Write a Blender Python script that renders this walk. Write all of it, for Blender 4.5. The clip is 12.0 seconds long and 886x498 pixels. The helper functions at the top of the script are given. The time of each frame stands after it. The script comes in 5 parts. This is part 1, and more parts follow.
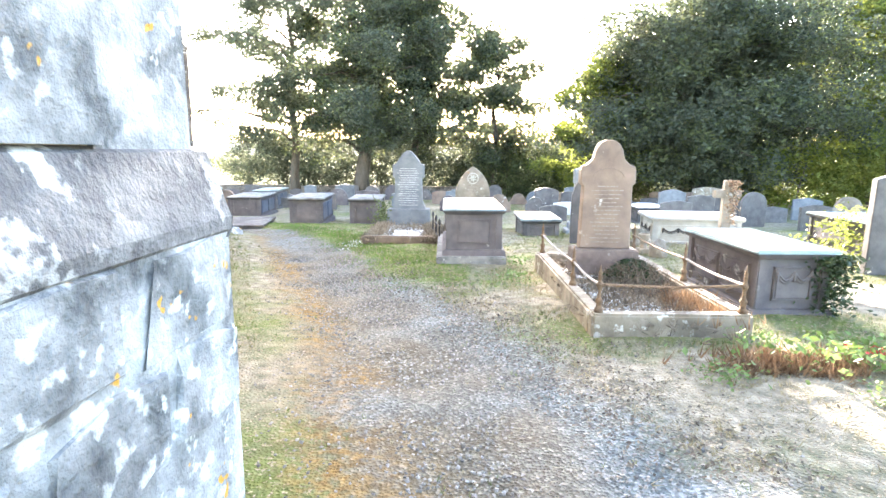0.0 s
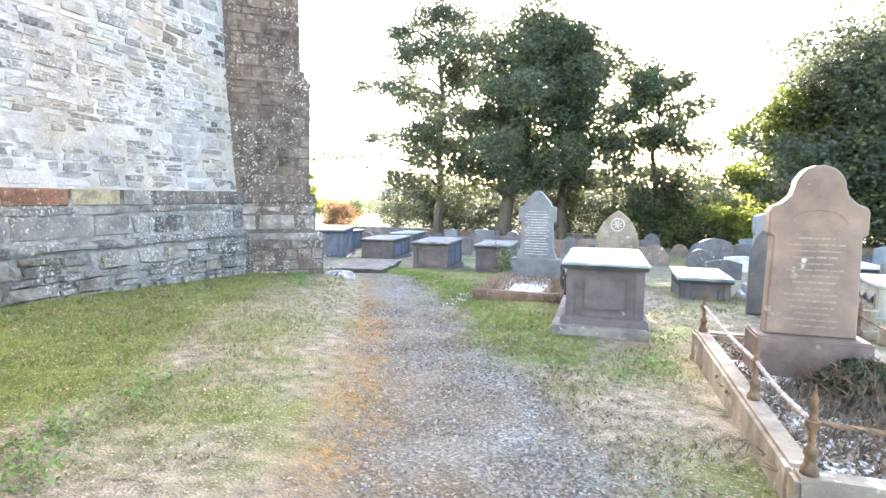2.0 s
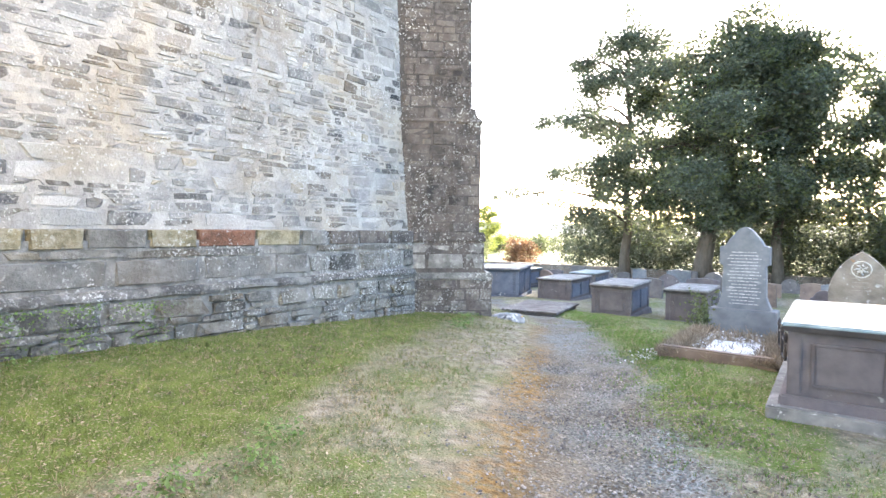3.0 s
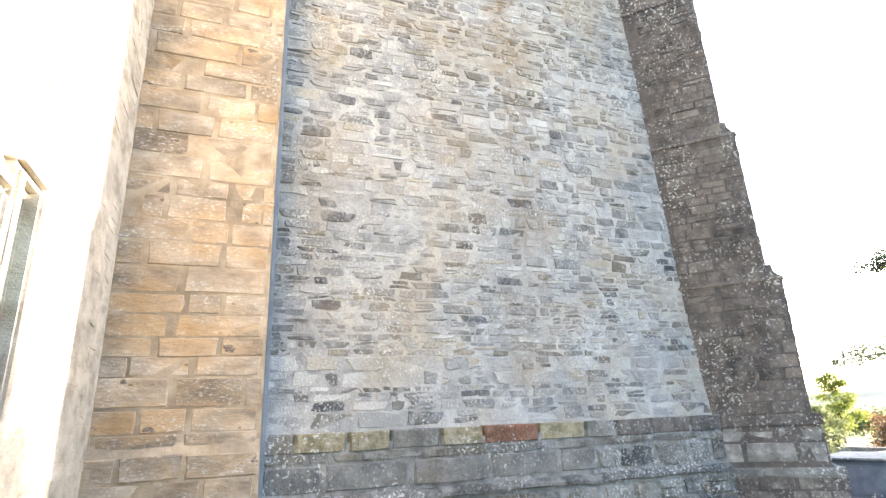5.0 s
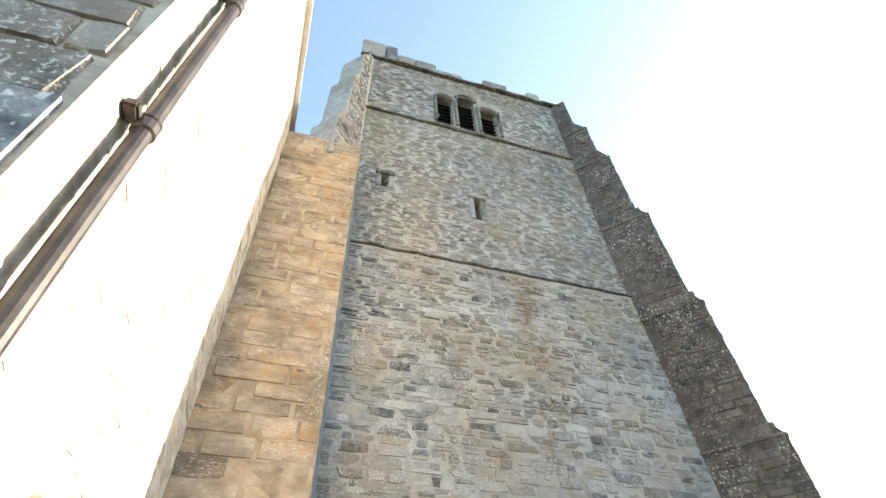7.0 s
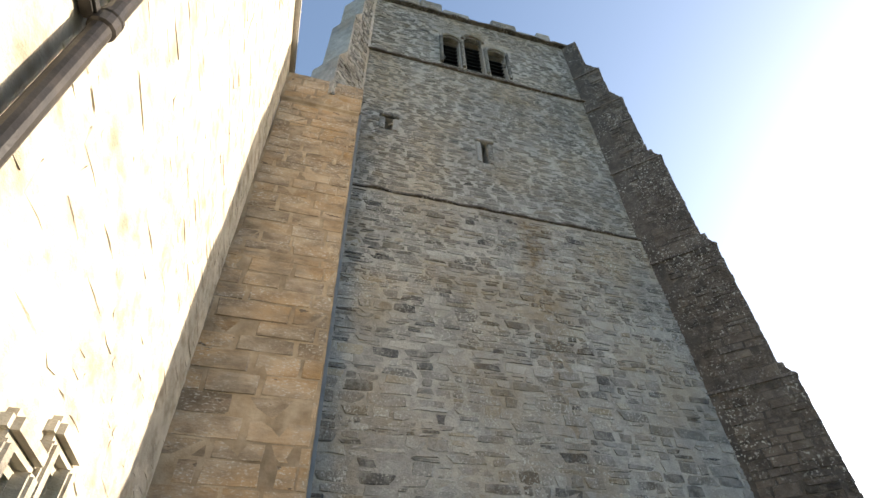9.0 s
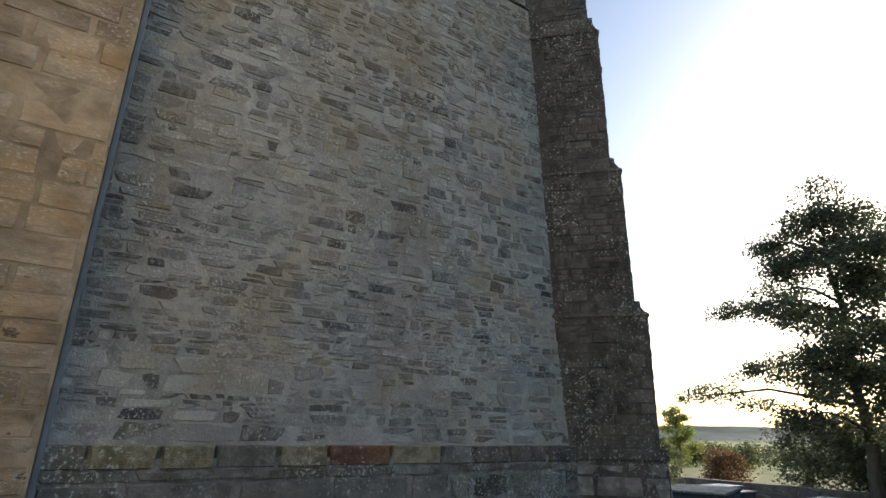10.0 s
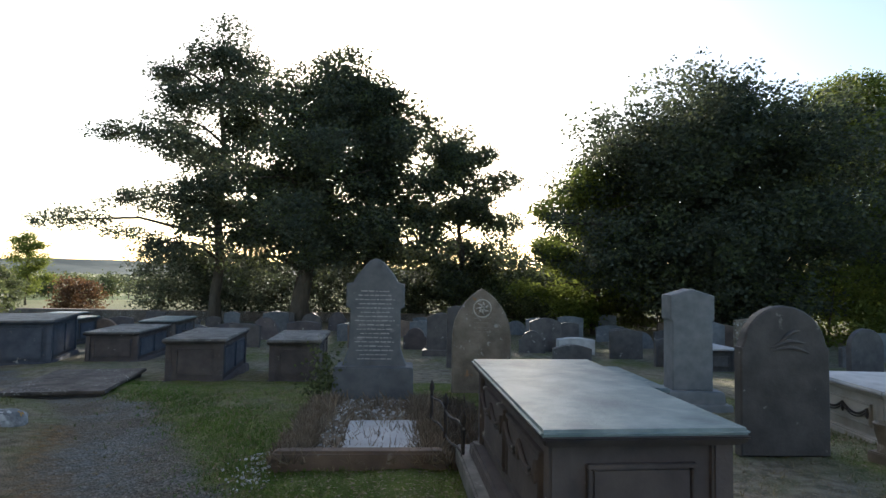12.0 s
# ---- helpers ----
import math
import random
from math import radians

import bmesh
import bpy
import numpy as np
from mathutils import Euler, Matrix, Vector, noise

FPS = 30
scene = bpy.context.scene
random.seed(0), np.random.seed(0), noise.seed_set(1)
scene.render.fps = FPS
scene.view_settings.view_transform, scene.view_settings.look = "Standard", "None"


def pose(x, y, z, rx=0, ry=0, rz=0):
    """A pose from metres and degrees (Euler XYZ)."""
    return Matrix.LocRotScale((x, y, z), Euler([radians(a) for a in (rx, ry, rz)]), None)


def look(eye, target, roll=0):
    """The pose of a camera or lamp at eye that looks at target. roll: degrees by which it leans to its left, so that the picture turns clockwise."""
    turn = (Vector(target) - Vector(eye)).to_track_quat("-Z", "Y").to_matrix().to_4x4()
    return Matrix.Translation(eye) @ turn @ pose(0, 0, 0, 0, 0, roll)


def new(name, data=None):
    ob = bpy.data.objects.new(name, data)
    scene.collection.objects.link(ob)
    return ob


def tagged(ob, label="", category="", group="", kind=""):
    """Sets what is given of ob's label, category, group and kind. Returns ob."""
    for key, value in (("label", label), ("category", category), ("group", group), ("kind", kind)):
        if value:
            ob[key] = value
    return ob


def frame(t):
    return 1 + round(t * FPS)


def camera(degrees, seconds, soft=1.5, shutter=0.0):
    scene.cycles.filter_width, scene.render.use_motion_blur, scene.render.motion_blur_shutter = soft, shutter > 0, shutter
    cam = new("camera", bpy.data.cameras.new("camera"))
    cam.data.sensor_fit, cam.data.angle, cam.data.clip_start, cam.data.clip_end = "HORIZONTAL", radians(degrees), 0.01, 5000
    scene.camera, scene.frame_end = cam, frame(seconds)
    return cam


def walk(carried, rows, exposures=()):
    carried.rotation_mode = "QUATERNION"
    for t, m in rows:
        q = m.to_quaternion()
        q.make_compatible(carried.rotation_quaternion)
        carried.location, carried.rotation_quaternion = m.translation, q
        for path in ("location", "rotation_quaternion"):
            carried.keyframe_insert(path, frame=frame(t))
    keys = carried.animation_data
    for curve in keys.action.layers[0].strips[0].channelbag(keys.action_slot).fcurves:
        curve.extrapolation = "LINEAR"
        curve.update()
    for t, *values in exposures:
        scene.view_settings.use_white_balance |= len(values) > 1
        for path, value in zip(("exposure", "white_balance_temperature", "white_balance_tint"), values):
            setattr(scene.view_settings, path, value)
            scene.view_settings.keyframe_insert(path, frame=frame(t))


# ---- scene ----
cam = camera(78.7, 12.0, 1.5)
PATH = [
    (0, (0.289, 0.006, 1.411), (0.178, 1.97, 1.053), 0.4),
    (0.5, (0.391, 0.37, 1.381), (0.271, 2.341, 1.062), 0.5),
    (1, (0.453, 0.827, 1.367), (0.261, 2.796, 1.071), 1.2),
    (1.5, (0.539, 1.207, 1.344), (0.003, 3.118, 1.097), 2.5),
    (2, (0.55, 1.647, 1.298), (-0.111, 3.524, 1.102), 0.8),
    (2.5, (0.472, 2.007, 1.341), (-0.505, 3.748, 1.213), -1.5),
    (3, (0.446, 2.367, 1.332), (-0.808, 3.923, 1.263), 0.4),
    (3.5, (0.384, 2.605, 1.294), (-1.108, 3.937, 1.282), 1.8),
    (3.7, (0.404, 2.655, 1.301), (-1.226, 3.812, 1.35), -0.1),
    (5.3, (0.512, 2.61, 1.428), (-1.245, 3.242, 2.145), -0.9),
    (5.5, (0.478, 2.573, 1.449), (-1.23, 3.2, 2.279), -1.4),
    (6, (0.526, 2.516, 1.543), (-1.038, 3.089, 2.649), -2.2),
    (6.5, (0.649, 2.458, 1.583), (-0.734, 2.958, 2.938), -2.6),
    (7, (0.704, 2.434, 1.58), (-0.562, 2.885, 3.061), -3.2),
    (7.2, (0.716, 2.417, 1.575), (-0.512, 2.851, 3.092), -2.5),
    (8.8, (0.513, 2.58, 1.539), (-0.797, 2.999, 2.991), -2.4),
    (9, (0.459, 2.633, 1.537), (-0.932, 3.072, 2.905), -2.2),
    (9.5, (0.256, 2.852, 1.513), (-1.266, 3.492, 2.643), -1.0),
    (10, (0.084, 3.124, 1.49), (-1.504, 4.157, 2.13), 1.0),
    (10.5, (-0.108, 3.644, 1.352), (-1.489, 5.043, 1.718), 1.8),
    (11, (-0.311, 4.213, 1.302), (-1.196, 5.999, 1.466), 2.7),
    (11.5, (-0.48, 4.731, 1.242), (-0.921, 6.68, 1.317), 0.2),
    (12, (-0.608, 5.195, 1.225), (-0.521, 7.19, 1.324), 1.0),
]
EXPOSURES = [(0, 4.0, 6560, 14), (3.0, 3.5, 6330, 17), (3.7, 3.3, 6350, 17), (5.3, 3.05, 6450, 15), (7.2, 2.2, 6580, 10), (8.8, 1.5, 6640, 11), (9.5, 0.95, 6640, 11), (10.0, 0.7, 6350, 10), (10.5, 0.55, 6150, 11), (12.0, 0.85, 6050, 10)]
walk(cam, [(t, look(eye, aim, roll)) for t, eye, aim, roll in PATH], EXPOSURES)

# ---- light ----
SUN_DIR = Vector((-0.068, 0.952, 0.297)).normalized()
world = bpy.data.worlds.new("sky")
scene.world = world
world.use_nodes = True
wn = world.node_tree.nodes
sky = wn.new("ShaderNodeTexSky")
sky.sky_type, sky.sun_disc = "NISHITA", False
sky.sun_elevation, sky.sun_rotation = math.asin(SUN_DIR.z), math.atan2(SUN_DIR.x, SUN_DIR.y)
sky.air_density, sky.dust_density, sky.ozone_density = 1.0, 1.6, 1.0
wn["Background"].inputs["Strength"].default_value = 0.15
world.node_tree.links.new(sky.outputs[0], wn["Background"].inputs[0])
sun_data = bpy.data.lights.new("sun", "SUN")
sun_data.energy, sun_data.angle, sun_data.color = 5.0, radians(0.6), (1.0, 0.88, 0.72)
sun = new("sun", sun_data)
sun.matrix_world = look(SUN_DIR * 100, (0, 0, 0))


# ---- materials ----
def material(name, colors, scale=3.0, rough=0.85, bump=0.3, vary=0.3, stain=0.3, stain_scale=0.5, lichen=0.0,
             lichen_color=(0.56, 0.56, 0.52), lichen_scale=22.0, metal=0.0, hue_colors=None, squash=(1, 1, 1), fine=60.0, through_light=0.0,
             weather=None, spots=None, smear=None, own_share=0.62, run_off=None):
    """Noise between colours, stains, a tone of its own for each piece, lichen spots, two sizes of relief."""
    m = bpy.data.materials.new(name)
    m.use_nodes = True
    nt = m.node_tree
    n, link = nt.nodes, nt.links.new
    bsdf = n["Principled BSDF"]
    geo, info = n.new("ShaderNodeNewGeometry"), n.new("ShaderNodeObjectInfo")
    mp = n.new("ShaderNodeMapping")
    mp.inputs["Scale"].default_value = squash
    link(geo.outputs["Position"], mp.inputs["Vector"])

    def noise_tex(sc, detail=5.0, roughness=0.6):
        t = n.new("ShaderNodeTexNoise")
        t.inputs["Scale"].default_value, t.inputs["Detail"].default_value, t.inputs["Roughness"].default_value = sc, detail, roughness
        link(mp.outputs[0], t.inputs["Vector"])
        return t.outputs["Fac"]

    def ramp(fac, stops):
        r = n.new("ShaderNodeValToRGB")
        while len(r.color_ramp.elements) < len(stops):
            r.color_ramp.elements.new(0.5)
        for e, (p, c) in zip(r.color_ramp.elements, stops):
            e.position, e.color = p, (*c, 1) if len(c) == 3 else c
        link(fac, r.inputs[0])
        return r.outputs[0]

    def math_node(op, a, b):
        x = n.new("ShaderNodeMath")
        x.operation = op
        for i, v in enumerate((a, b)):
            if isinstance(v, (int, float)):
                x.inputs[i].default_value = v
            else:
                link(v, x.inputs[i])
        return x.outputs[0]

    def mix(fac, a, b, blend="MIX"):
        x = n.new("ShaderNodeMix")
        x.data_type, x.blend_type = "RGBA", blend
        for key, v in ((0, fac), (6, a), (7, b)):
            if isinstance(v, (int, float)):
                x.inputs[key].default_value = v
            elif isinstance(v, tuple):
                x.inputs[key].default_value = (*v, 1)
            else:
                link(v, x.inputs[key])
        return x.outputs[2]

    k = len(colors) - 1
    base = ramp(noise_tex(scale), [(0.32 + 0.36 * i / max(k, 1), c) for i, c in enumerate(colors)])
    one = math_node("FRACT", math_node("ADD", info.outputs["Random"], geo.outputs["Random Per Island"]), 0)
    if hue_colors:
        h = len(hue_colors)
        own = ramp(one, [(i / h, c) for i, c in enumerate(hue_colors)])
        base = mix(own_share, base, own)
    tone = math_node("MULTIPLY_ADD", math_node("FRACT", math_node("MULTIPLY", one, 7.31), 0), 2 * vary)
    tone.node.inputs[2].default_value = 1 - vary
    base = mix(1.0, base, tone, "MULTIPLY")
    dark = ramp(noise_tex(stain_scale, 4), [(0.35, (1 - stain,) * 3), (0.6, (1.0, 1.0, 1.0))])
    base = mix(1.0, base, dark, "MULTIPLY")
    if weather:
        base = mix(ramp(noise_tex(0.75, 5), [(0.46, (0, 0, 0)), (0.66, (weather[1],) * 3)]), base, weather[0])
    if run_off:
        xyz = n.new("ShaderNodeSeparateXYZ")
        link(geo.outputs["Position"], xyz.inputs[0])
        across = math_node("ADD", xyz.outputs[1], math_node("MULTIPLY", noise_tex(2.2, 4), 0.5))
        band = ramp(math_node("MULTIPLY", math_node("SUBTRACT", across, run_off[1] - 0.5), 0.5), [(0.28, (0, 0, 0)), (0.47, (1, 1, 1)), (0.53, (1, 1, 1)), (0.78, (0, 0, 0))])
        down = ramp(math_node("MULTIPLY", xyz.outputs[2], 0.1), [(0.15, (0, 0, 0)), (0.4, (0.5, 0.5, 0.5)), (0.93, (0.9, 0.9, 0.9)), (0.95, (0, 0, 0))])
        patch = ramp(noise_tex(5.0, 5, 0.7), [(0.38, (0.15, 0.15, 0.15)), (0.6, (1, 1, 1))])
        base = mix(mix(1.0, mix(1.0, band, down, "MULTIPLY"), patch, "MULTIPLY"), base, run_off[0])
    if smear:
        patchy = mix(1.0, ramp(noise_tex(4.5, 6, 0.7), [(0.47, (0, 0, 0)), (0.6, (1, 1, 1))]), (smear[1],) * 3, "MULTIPLY")
        base = mix(patchy, base, smear[0])
    if spots:
        base = mix(ramp(noise_tex(spots[1], 3), [(spots[2], (0, 0, 0)), (spots[2] + 0.02, (1, 1, 1))]), base, spots[0])
    if lichen:
        spots = ramp(noise_tex(lichen_scale, 3, 0.55), [(0.68 - 0.16 * lichen, (0, 0, 0)), (0.75 - 0.16 * lichen, (0.85, 0.85, 0.85))])
        where = ramp(noise_tex(1.3, 3), [(0.40, (0, 0, 0)), (0.62, (1, 1, 1))])
        base = mix(math_node("MULTIPLY", spots, where), base, lichen_color)
    link(base, bsdf.inputs["Base Color"])
    bsdf.inputs["Roughness"].default_value, bsdf.inputs["Metallic"].default_value = rough, metal
    bsdf.inputs["Specular IOR Level"].default_value = 0.3
    if bump:
        b = n.new("ShaderNodeBump")
        b.inputs["Strength"].default_value, b.inputs["Distance"].default_value = bump, 0.02
        link(math_node("ADD", noise_tex(scale * 4), math_node("MULTIPLY", noise_tex(fine, 2), 0.4)), b.inputs["Height"])
        link(b.outputs[0], bsdf.inputs["Normal"])
    if through_light:
        tr, add = n.new("ShaderNodeBsdfTranslucent"), n.new("ShaderNodeMixShader")
        link(base, tr.inputs[0])
        add.inputs[0].default_value = through_light
        link(bsdf.outputs[0], add.inputs[1])
        link(tr.outputs[0], add.inputs[2])
        link(add.outputs[0], n["Material Output"].inputs[0])
    return m


M_RUBBLE = material("rubble_stone", [(0.12, 0.12, 0.12), (0.34, 0.33, 0.3)], 6, vary=0.2, bump=0.9, lichen=0.75, lichen_scale=32, weather=((0.27, 0.2, 0.12), 0.55), own_share=0.9, smear=((0.42, 0.41, 0.39), 0.38),
                    hue_colors=[(0.04, 0.047, 0.055), (0.4, 0.395, 0.375), (0.2, 0.2, 0.19), (0.37, 0.37, 0.35), (0.055, 0.058, 0.064), (0.38, 0.34, 0.26), (0.43, 0.43, 0.415), (0.1, 0.098, 0.093), (0.4, 0.395, 0.38), (0.3, 0.295, 0.28),
                                (0.41, 0.395, 0.37), (0.13, 0.135, 0.14), (0.38, 0.37, 0.33), (0.05, 0.05, 0.055), (0.42, 0.405, 0.38)], run_off=((0.17, 0.12, 0.065), 6.3))
M_UPPER = material("upper_rubble_stone", [(0.16, 0.16, 0.155), (0.31, 0.3, 0.275)], 6, vary=0.16, bump=0.9, lichen=0.5, weather=((0.25, 0.2, 0.13), 0.5), own_share=0.7, smear=((0.29, 0.28, 0.26), 0.6),
                   hue_colors=[(0.09, 0.095, 0.095), (0.26, 0.25, 0.22), (0.15, 0.15, 0.14), (0.29, 0.27, 0.23), (0.12, 0.12, 0.115), (0.24, 0.21, 0.16), (0.27, 0.265, 0.25), (0.17, 0.165, 0.15)])
M_MORTAR = material("lime_mortar", [(0.3, 0.293, 0.275), (0.5, 0.485, 0.455)], 6, bump=0.9, stain=0.35, stain_scale=0.7, lichen=0.5, vary=0.0, weather=((0.34, 0.26, 0.15), 0.5), run_off=((0.24, 0.175, 0.1), 6.3))
M_PLINTH = material("plinth_stone", [(0.075, 0.07, 0.062), (0.24, 0.23, 0.2)], 7, vary=0.2, bump=1.0, lichen=0.8, lichen_scale=30, lichen_color=(0.62, 0.62, 0.58), own_share=0.6, stain=0.5, stain_scale=1.8, smear=((0.28, 0.27, 0.245), 0.6),
                    hue_colors=[(0.13, 0.13, 0.12), (0.27, 0.26, 0.23), (0.06, 0.062, 0.065), (0.22, 0.19, 0.14), (0.16, 0.16, 0.15), (0.09, 0.09, 0.088), (0.29, 0.28, 0.25), (0.18, 0.15, 0.11)])
M_YELLOW = material("yellow_sandstone", [(0.16, 0.14, 0.085), (0.35, 0.3, 0.19)], 9, vary=0.25, bump=0.9, lichen=0.7, smear=((0.3, 0.28, 0.22), 0.6))
M_RED = material("red_sandstone", [(0.13, 0.07, 0.045), (0.3, 0.14, 0.085)], 9, vary=0.1, bump=0.9, lichen=0.4, smear=((0.22, 0.13, 0.09), 0.6))
M_DARKSTONE = material("dark_weathered_stone", [(0.06, 0.053, 0.052), (0.17, 0.142, 0.12)], 5, vary=0.22, bump=1.0, lichen=0.66, lichen_scale=24, own_share=0.4, stain=0.5, stain_scale=1.4, smear=((0.2, 0.175, 0.15), 0.5),
                       hue_colors=[(0.07, 0.062, 0.058), (0.15, 0.12, 0.095), (0.1, 0.095, 0.09), (0.18, 0.15, 0.12)])
M_DARKMORTAR = material("dark_joint", [(0.07, 0.062, 0.057), (0.14, 0.122, 0.105)], 5, bump=0.9, vary=0, lichen=0.6)
M_OCHRE = material("ochre_sandstone", [(0.23, 0.165, 0.11), (0.44, 0.345, 0.245), (0.54, 0.45, 0.35)], 2.6, squash=(1, 1, 2.2), vary=0.12, bump=0.8, stain=0.45, stain_scale=1.5, lichen=0.75, lichen_color=(0.56, 0.53, 0.47), weather=((0.4, 0.235, 0.085), 0.6), own_share=0.35, spots=((0.15, 0.115, 0.085), 3.0, 0.67),
                   hue_colors=[(0.46, 0.38, 0.29), (0.43, 0.36, 0.27), (0.47, 0.4, 0.31), (0.45, 0.36, 0.26), (0.4, 0.3, 0.19), (0.24, 0.19, 0.14), (0.45, 0.39, 0.31), (0.42, 0.36, 0.29)])
M_PLINTHJOINT = material("dark_plinth_joint", [(0.16, 0.153, 0.14), (0.33, 0.32, 0.295)], 7, bump=0.9, stain=0.4, lichen=0.8, lichen_scale=18, vary=0.0)
M_BASESTONE = material("speckled_base_stone", [(0.075, 0.065, 0.06), (0.2, 0.175, 0.15)], 7, vary=0.2, bump=1.0, lichen=1.0, lichen_scale=26, lichen_color=(0.5, 0.49, 0.46), stain=0.4, stain_scale=1.6, smear=((0.24, 0.22, 0.19), 0.5))
M_PALEBAND = material("pale_band_stone", [(0.22, 0.21, 0.19), (0.42, 0.4, 0.37)], 6, vary=0.15, bump=0.9, stain=0.45, stain_scale=2.2, lichen=0.6, lichen_scale=20, smear=((0.1, 0.09, 0.08), 0.5))
M_BAND = material("dark_band_slate", [(0.1, 0.1, 0.095), (0.2, 0.195, 0.18)], 5, vary=0.15, bump=0.9, lichen=0.6, lichen_scale=24, lichen_color=(0.6, 0.6, 0.57), smear=((0.27, 0.26, 0.24), 0.5), weather=((0.2, 0.15, 0.1), 0.35))
M_OCHREJOINT = material("ochre_joint", [(0.34, 0.255, 0.165), (0.5, 0.41, 0.3)], 4, vary=0, bump=0.6, stain=0.5, stain_scale=1.5)
M_LIMEWALL = material("limewashed_rubble", [(0.36, 0.31, 0.235), (0.52, 0.475, 0.39), (0.6, 0.56, 0.47)], 4, squash=(1, 1, 1.6), vary=0.1, bump=0.8, stain=0.25, stain_scale=1.6)
M_PALESTONE = material("pale_grey_plinth_stone", [(0.1, 0.11, 0.115), (0.3, 0.31, 0.31), (0.42, 0.43, 0.43)], 5, vary=0.15, bump=1.0, stain=0.5, stain_scale=3, lichen=0.75, lichen_color=(0.7, 0.7, 0.67), lichen_scale=12, spots=((0.5, 0.27, 0.05), 5.5, 0.67))
M_LEDGE = material("weathered_ledge_stone", [(0.07, 0.07, 0.072), (0.2, 0.195, 0.19)], 5, vary=0.1, bump=1.0, lichen=1.0, lichen_scale=11, lichen_color=(0.72, 0.72, 0.69), stain=0.3)
M_SLATE = material("roof_slate", [(0.06, 0.065, 0.07), (0.1, 0.1, 0.1)], 4, vary=0.3)
M_CHEST = material("brown_purple_stone", [(0.096, 0.086, 0.091), (0.152, 0.135, 0.134)], 5, vary=0.08, bump=0.25, lichen=0.12, lichen_scale=7, stain=0.25)
M_LID = material("pale_slate_lid", [(0.155, 0.225, 0.24), (0.29, 0.365, 0.37)], 5, vary=0.08, bump=0.2, rough=0.4, stain=0.25, stain_scale=2.5, lichen=0.05, lichen_scale=7)
M_DULLLID = material("dull_brown_grey_lid", [(0.14, 0.14, 0.135), (0.24, 0.235, 0.22)], 5, vary=0.08, bump=0.4, rough=0.7, stain=0.35, stain_scale=2.5, lichen=0.4, lichen_scale=12)
M_BLUECHEST = material("blue_grey_slate_panel", [(0.075, 0.09, 0.12), (0.125, 0.142, 0.175)], 5, vary=0.1, bump=0.2, rough=0.6, lichen=0.12, lichen_scale=7)
M_GREY = material("grey_granite", [(0.22, 0.24, 0.25), (0.31, 0.32, 0.33)], 8, vary=0.12, bump=0.15, rough=0.6, lichen=0.12, lichen_scale=7)
M_DARKGRAVE = material("dark_slate_headstone", [(0.085, 0.08, 0.08), (0.15, 0.141, 0.136)], 5, vary=0.15, bump=0.25, rough=0.6, lichen=0.12, lichen_scale=7)
M_BROWN = material("brown_sandstone", [(0.165, 0.125, 0.1), (0.26, 0.195, 0.15)], 4, vary=0.08, bump=0.35, stain=0.25, lichen=0.12, lichen_scale=7)
M_BROWNBASE = material("dark_brown_base_stone", [(0.11, 0.085, 0.075), (0.19, 0.145, 0.125)], 4, vary=0.08, bump=0.4, stain=0.4, stain_scale=3, lichen=0.15, lichen_scale=9)
M_LICHENED = material("lichened_sandstone", [(0.2, 0.165, 0.125), (0.34, 0.29, 0.23)], 4, vary=0.1, bump=0.4, lichen=0.35, lichen_scale=14, lichen_color=(0.48, 0.46, 0.42), stain=0.35, stain_scale=2.5, spots=((0.3, 0.18, 0.1), 3.1, 0.66))
M_KERB = material("mossy_kerb_stone", [(0.22, 0.18, 0.13), (0.36, 0.31, 0.24)], 5, vary=0.1, bump=0.5, stain=0.5, stain_scale=2, lichen=0.7, lichen_scale=12)
M_WHITECHIP = material("white_marble_chips", [(0.55, 0.55, 0.54), (0.74, 0.74, 0.73)], 20, vary=0.2, bump=0.4)
M_WHITE = material("white_marble", [(0.5, 0.5, 0.49), (0.68, 0.68, 0.67)], 5, vary=0.08, bump=0.2, lichen=0.3)
M_IRON = material("rusty_iron", [(0.12, 0.075, 0.045), (0.25, 0.165, 0.1)], 25, vary=0.1, bump=0.4, rough=0.75, stain=0.3, stain_scale=6, metal=0.2)
M_PALERAIL = material("flaking_painted_rail", [(0.3, 0.24, 0.2), (0.5, 0.46, 0.42)], 20, vary=0.1, bump=0.3, rough=0.7)
M_BLACKIRON = material("black_iron", [(0.035, 0.03, 0.03), (0.07, 0.06, 0.055)], 12, rough=0.6, vary=0.1)
M_PIPE = material("grey_pipe", [(0.03, 0.028, 0.026), (0.06, 0.05, 0.042)], 6, rough=0.45, bump=0.15, vary=0.05, stain=0.5, stain_scale=4)
M_BLUEGREY = material("blue_grey_strip", [(0.16, 0.19, 0.22), (0.24, 0.27, 0.3)], 5, rough=0.5, bump=0.1, vary=0.05)
M_BARK = material("bark", [(0.06, 0.05, 0.04), (0.13, 0.11, 0.085)], 6, vary=0.15, bump=0.9, squash=(1, 1, 0.3))
M_LEAF_DARK = material("dark_green_leaves", [(0.073, 0.092, 0.06), (0.115, 0.13, 0.082)], 0.6, rough=0.55, bump=0, vary=0.4, stain=0.2, through_light=0.42)
M_LEAF_MID = material("green_leaves", [(0.1, 0.125, 0.052), (0.15, 0.17, 0.075)], 0.6, rough=0.55, bump=0, vary=0.4, stain=0.2, through_light=0.5)
# colour raised above real foliage: sun shining through leaves is painted in
M_LEAF_SUNLIT = material("sunlit_yellow_green_leaves", [(0.14, 0.18, 0.035), (0.22, 0.25, 0.06)], 0.6, rough=0.55, bump=0, vary=0.35, stain=0.1, through_light=0.62)
